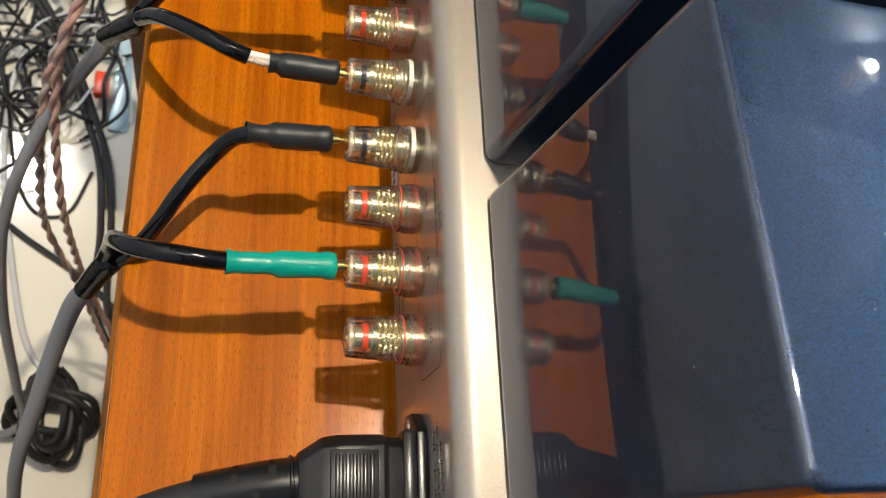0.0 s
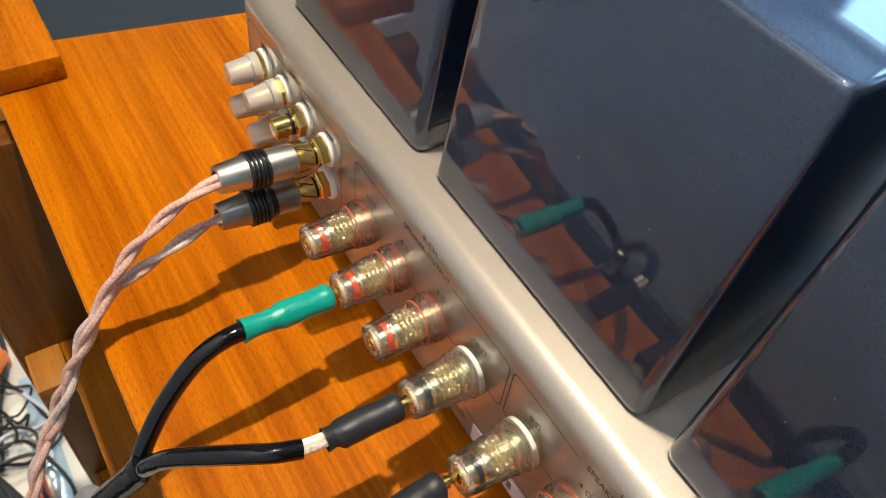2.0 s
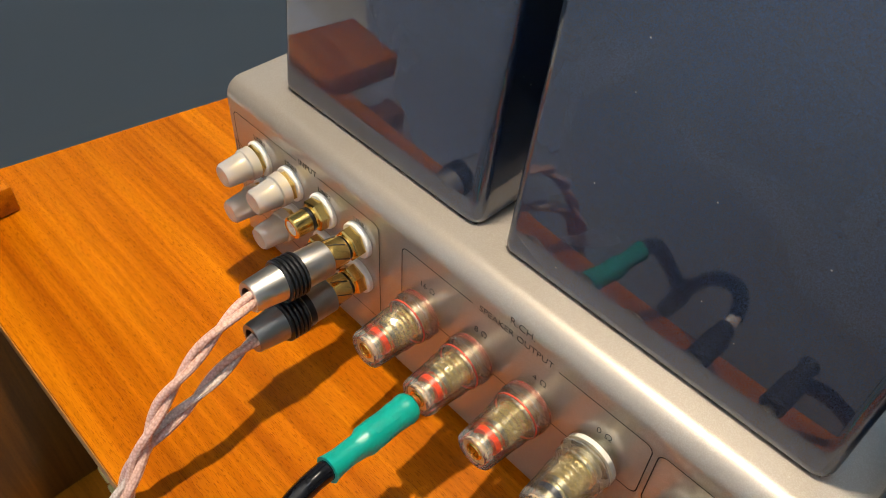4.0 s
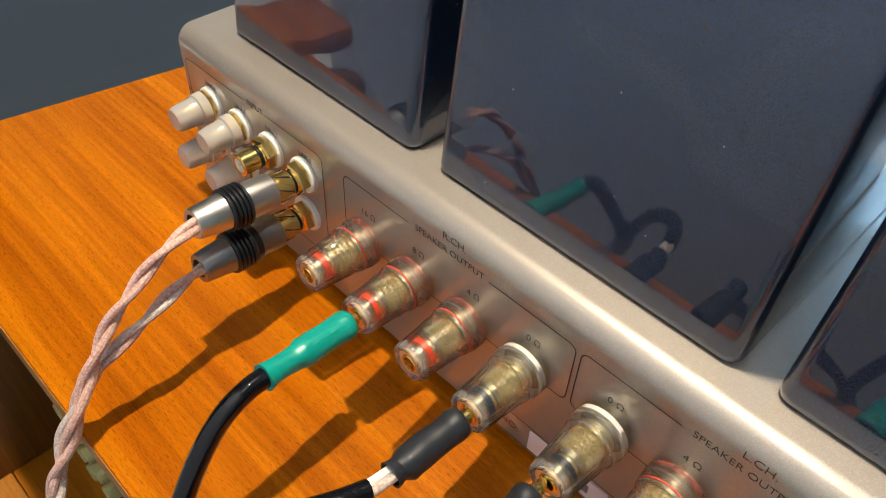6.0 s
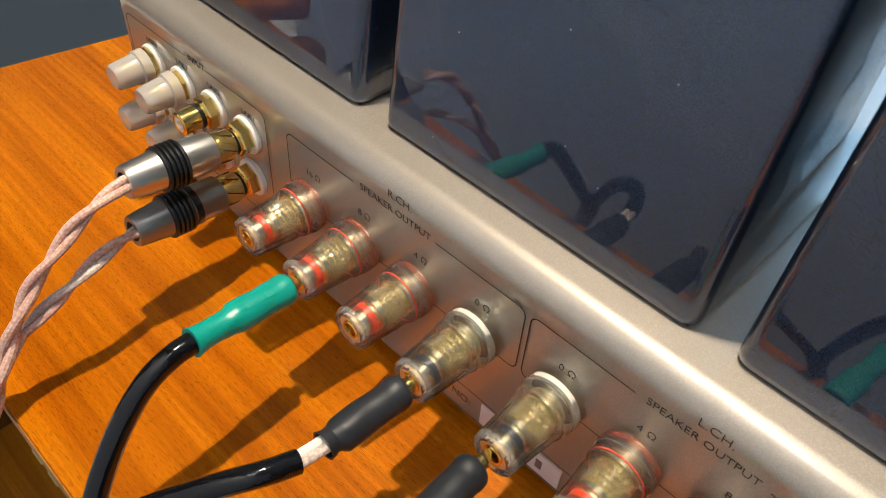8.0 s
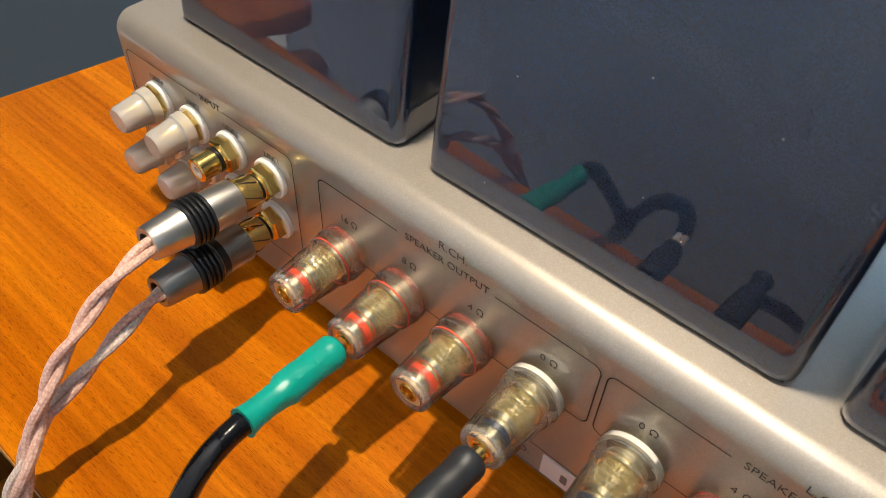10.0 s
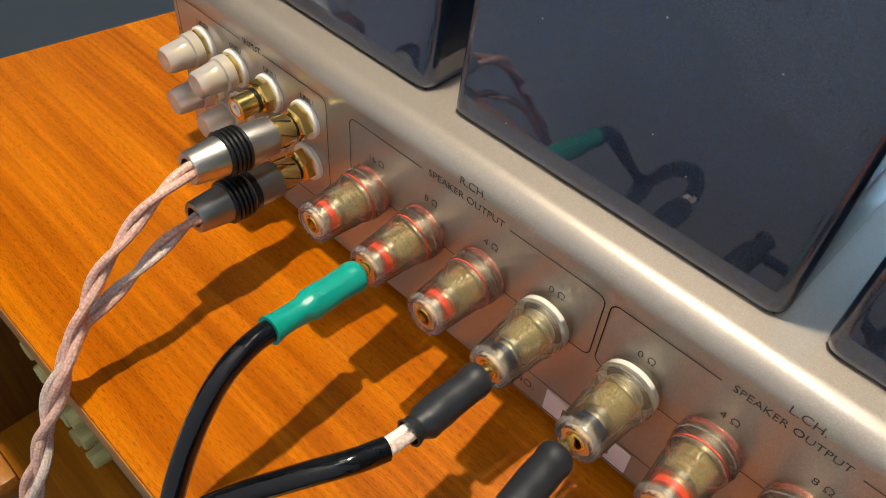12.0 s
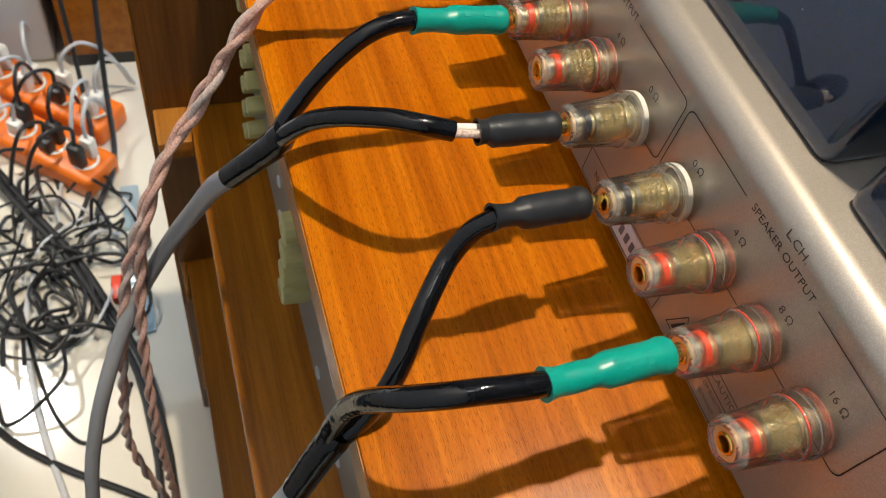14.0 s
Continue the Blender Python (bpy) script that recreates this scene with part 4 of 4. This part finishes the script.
part("cord", tube([Vector(p) + CO for p in ((0.2575, -0.077, 0.0370), (0.259, -0.086, 0.0340), (0.262, -0.098, 0.0270), (0.267, -0.112, 0.0160), (0.274, -0.128, -0.004), (0.284, -0.145, -0.05), (0.29, -0.16, -0.15), (0.30, -0.18, -0.35), (0.32, -0.22, -0.60), (0.34, -0.28, -0.75), (0.36, -0.40, -0.763))], 0.0064, 16), CORD, cord)


# ---- lower amplifier on the shelf ----
SH = -0.212
low = thing("second_amplifier", "olive-grey amplifier on the shelf with yellowed terminals", "amplifier", place=(0.18, 0.1, SH))
LO = Vector((-0.18, -0.1, -SH))


def low_box(name, x0, x1, y0, y1, z0, z1, mat, parent=None, r=0.001, label=""):
    return part(name, box(x0 + LO.x, x1 + LO.x, y0 + LO.y, y1 + LO.y, z0 + LO.z, z1 + LO.z, r), mat, parent or low, label)


panel = low_box("rear_panel", -0.175, 0.56, -0.100, -0.096, SH + 0.010, -0.030, PANEL_GREY, label="olive-grey rear panel with worn print")
low_box("case", -0.17, 0.555, -0.096, 0.28, SH + 0.008, -0.034, RUBBER)
for x in (-0.13, 0.5):
    for y in (-0.06, 0.25):
        part("foot", lathe([(0, 0.016), (0.009, 0.016)], 20, pose(x + LO.x, y + LO.y, 0.0002, -90, 0, 0)), RUBBER, low)
knob = mesh_of(lathe([(0, 0.0085), (0.003, 0.009), (0.015, 0.0082), (0.016, 0.0072), (0.016, 0.003), (0.012, 0.0028)], 24, None, False, 12, 0.05), "terminal_knob", OLIVE)
for x, z in ((0.016, -0.078), (0.016, -0.100), (0.014, -0.122), (0.012, -0.144)):
    part("terminal_knob", knob, None, low).location = (x + LO.x, -0.100 + LO.y, z + LO.z)
for i in range(6):
    for x in (-0.148, -0.128):
        part("small_jack", knob, None, low).matrix_basis = pose(x + LO.x, -0.100 + LO.y, -0.185 + 0.0225 * i + LO.z) @ Matrix.Scale(0.72, 4)
for x, z in ((-0.075, -0.155), (-0.070, -0.185), (0.047, -0.185), (0.10, -0.19), (-0.06, -0.08), (0.2, -0.19)):
    part("screw", lathe([(0, 0.0042), (0.001, 0.004), (0.0016, 0.002), (0.0017, 0.0002)], 14, Matrix.Translation((x + LO.x, -0.100 + LO.y, z + LO.z)), False), PALE_GREY, panel)
for x, z, w in ((0.05, -0.11, 0.03), (0.055, -0.125, 0.02), (0.05, -0.14, 0.028), (0.09, -0.11, 0.02), (0.09, -0.135, 0.024), (0.13, -0.12, 0.03)):
    part("print_bar", box(x + LO.x, x + w + LO.x, -0.1004 + LO.y, -0.0999 + LO.y, z + LO.z, z + 0.0025 + LO.z), PALE_GREY, panel, smooth=False)


# ---- things on the floor ----
def floor_cable(points, r, mat, label):
    z = FLOOR_Z + r
    pts = [(x, y, z + dz) for x, y, dz in points]
    t = thing("floor_cable", label, "cable", "cables on the floor", place=(pts[0][0], pts[0][1], FLOOR_Z))
    part("cord", tube([(x - pts[0][0], y - pts[0][1], zz - FLOOR_Z) for x, y, zz in pts], r, 8, 7), mat, t)
    return t


rng = random.Random(5)
for i in range(25):
    cx, cy = -0.49 + rng.uniform(-0.15, 0.13), -0.345 + rng.uniform(-0.06, 0.06)
    a, R = rng.uniform(0, 6.28), rng.uniform(0.03, 0.085)
    pts = []
    for k in range(8):
        a += rng.uniform(0.35, 0.95)
        rr = R * rng.uniform(0.7, 1.25)
        pts.append((cx + rr * math.cos(a) * 1.3 + 0.008 * k, cy + rr * math.sin(a), rng.uniform(0.0, 0.05)))
    dark = i % 9 != 0
    floor_cable(pts, rng.uniform(0.0018, 0.0032), CORD if dark else PALE_GREY, "thin black cable lying tangled on the floor" if dark else "pale grey cable lying on the floor")
for k in range(2):
    floor_cable([(-0.64, -0.43 + 0.012 * k, 0.03), (-0.54, -0.375 + 0.010 * k, 0.03), (-0.452, -0.322 + 0.010 * k, 0.02), (-0.36, -0.285 + 0.012 * k, 0.012), (-0.268, -0.252 + 0.012 * k, 0.008), (-0.162, -0.240 + 0.014 * k, 0.0), (-0.047, -0.233 + 0.016 * k, 0.0), (0.06, -0.16, 0.0), (0.12, -0.05, 0.0)], 0.0050, CORD, "thick black cable lying along the floor")
floor_cable([(-0.52, -0.33, 0.02), (-0.45, -0.40, 0.0), (-0.37, -0.385, 0.0), (-0.33, -0.34, 0.0), (-0.37, -0.30, 0.01), (-0.43, -0.305, 0.02), (-0.44, -0.35, 0.0)], 0.0038, CORD, "black cable lying in a loop on the floor")
floor_cable([(-0.40, -0.39, 0.01), (-0.31, -0.375, 0.0), (-0.235, -0.355, 0.0), (-0.19, -0.325, 0.0), (-0.195, -0.285, 0.0), (-0.26, -0.262, 0.0)], 0.0026, CORD, "thin black cable curving over the floor")
floor_cable([(-0.30, -0.47, 0), (-0.214, -0.407, 0), (-0.16, -0.345, 0), (-0.107, -0.268, 0), (-0.06, -0.215, 0), (0.02, -0.15, 0)], 0.0045, CORD, "thick black cable lying along the floor")
floor_cable([(-0.44, -0.37, 0.02), (-0.37, -0.385, 0.0), (-0.25, -0.375, 0.0), (-0.142, -0.352, 0.0), (0.0, -0.31, 0.0), (0.06, -0.25, 0.0)], 0.0042, PALE_GREY, "pale grey cable lying on the floor")
floor_cable([(-0.80, -0.22, 0.32), (-0.78, -0.235, 0.22), (-0.72, -0.245, 0.10), (-0.63, -0.25, 0.02), (-0.55, -0.28, 0.01), (-0.46, -0.30, 0.0)], 0.0040, CORD, "black cable hanging down to the floor")
floor_cable([(-0.83, -0.29, 0.30), (-0.79, -0.285, 0.16), (-0.72, -0.28, 0.06), (-0.62, -0.28, 0.02), (-0.52, -0.31, 0.01)], 0.0035, CORD, "black cable hanging down to the floor")


def cord_knot():
    t = thing("cord_bundle", "black cord tied into a loose knotted bundle", "cable bundle", place=(0.095, -0.262, FLOOR_Z))
    r2 = random.Random(8)
    for k in range(10):
        a0, R, turn = r2.uniform(0, 6.28), r2.uniform(0.026, 0.050), r2.uniform(0, 3.14)
        tilt = r2.uniform(-0.5, 0.5)
        pts = []
        for i in range(10):
            a = a0 + i * 0.72
            u, v = R * 1.25 * math.cos(a) + r2.uniform(-0.006, 0.006), R * 0.62 * math.sin(a)
            pts.append((u * math.cos(turn) - v * math.sin(turn), u * math.sin(turn) + v * math.cos(turn), 0.030 + 0.022 * math.sin(a + tilt) + 0.003 * k))
        part("loop", tube(pts, 0.0048, 10, 7), CORD, t)
    return t


cord_knot()


def power_strip(x, y, turn):
    t = thing("power_strip", "orange and white power strip with plugs in it", "power strip", "power strips", place=(x, y, FLOOR_Z))
    t.rotation_euler = (0, 0, radians(turn))
    part("housing", box(-0.115, 0.115, -0.036, 0.036, 0.001, 0.042, 0.010, 3), ORANGE, t)
    r3 = random.Random(int(turn))
    for i in range(4):
        c = -0.084 + 0.056 * i
        sk = part("socket", lathe([(0.0, 0.021), (0.0435, 0.021), (0.0445, 0.019), (0.0445, 0.017), (0.040, 0.016), (0.040, 0.0005)], 24, pose(c, 0, 0, -90, 0, 0), False), WHITE, t)
        part("socket_hole", box(c - 0.008, c + 0.008, -0.002, 0.002, 0.0398, 0.0406), DARK_HOLE, sk)
        for v in (-1, 1):
            dark = r3.random() < 0.5
            cy, h = 0.011 * v + r3.uniform(-0.002, 0.002), r3.uniform(0.066, 0.088)
            pg = part("inserted_plug", box(c - 0.011, c + 0.011, cy - 0.008, cy + 0.008, 0.041, h, 0.004, 2), CORD if dark else WHITE, sk)
            a = r3.uniform(-0.5, 0.5)
            part("plug_cord", tube([(c, cy, h - 0.004), (c + 0.01 * a, cy + 0.004, h + 0.03), (c + 0.05 * a, cy + 0.03 * v, h + 0.045), (c + 0.10 * a, cy + 0.06 * v, h + 0.01), (c + 0.13 * a, cy + 0.085 * v, 0.02)], 0.003, 8, 6), CORD if dark else PALE_GREY, pg)
    return t


power_strip(-0.772, -0.335, 52)
power_strip(-0.675, -0.352, 48)
sp = thing("red_connector", "small red connector among the cables", "connector", place=(-0.395, -0.262, FLOOR_Z))
part("shell", box(-0.02, 0.02, -0.010, 0.010, 0.012, 0.030, 0.004, 2), RED, sp)
for s in (-1, 1):
    part("pin_hole", lathe([(0.0, 0.004), (0.0105, 0.004)], 12, pose(0.009 * s, 0, 0.021)), DARK_HOLE, sp)
strip = thing("pale_strip", "pale blue flat plastic strip on the floor", "strip", place=(-0.46, -0.236, FLOOR_Z))
part("strip", box(-0.13, 0.13, -0.013, 0.013, 0.0, 0.006, 0.002, 2), GLASS_BLUE, strip)
side = thing("side_cabinet", "low orange-brown wooden cabinet with a dark plinth", "cabinet", place=(-1.08, 0.0, FLOOR_Z))
part("body", box(-0.10, 0.22, -0.305, -0.105, 0.028, 0.33, 0.003), WOOD_DARK, side)
part("plinth", box(-0.10, 0.214, -0.30, -0.11, 0.0, 0.028), RUBBER, side)
grey = thing("grey_box", "pale grey metal box standing on the floor", "box", place=(-1.08, -0.56, FLOOR_Z))
part("case", box(-0.22, 0.20, -0.22, 0.235, 0.004, 0.31, 0.006, 3), PALE_GREY, grey)
part("base", box(-0.20, 0.18, -0.20, 0.21, 0.0, 0.004), RUBBER, grey)
downlight((-1.61, -1.0, 2.0), 0.06)
downlight((-0.03, 0.12, 2.0), 0.06)
# fixture for the added rear lamp, likewise made up
downlight((0.9, -1.4, 2.0), 0.06)
# made-up disc that goes with the added front fill lamp
disc = thing("added_fill_fixture", "added unseen ceiling disc for the front fill lamp", "ceiling light", place=(0.35, -0.42, 2.0))
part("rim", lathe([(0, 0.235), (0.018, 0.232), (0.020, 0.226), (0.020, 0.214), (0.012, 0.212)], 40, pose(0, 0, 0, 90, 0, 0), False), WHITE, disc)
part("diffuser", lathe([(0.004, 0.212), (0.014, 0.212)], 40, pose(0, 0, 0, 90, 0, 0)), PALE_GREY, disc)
spot = thing("track_spot", "white spotlight hanging on a short rod", "spotlight", place=(-1.00, 1.51, 1.47))
part("head", lathe([(0.0, 0.050), (0.10, 0.050), (0.12, 0.030), (0.12, 0.001)], 24, pose(0, 0, 0, -90, 0, 0), False), WHITE, spot)
part("rod", lathe([(0.12, 0.006), (0.53, 0.006)], 10, pose(0, 0, 0, -90, 0, 0)), WHITE, spot)
part("lens", lathe([(-0.002, 0.022), (-0.001, 0.022)], 24, pose(0, 0, 0, -90, 0, 0)), GLOW, spot)
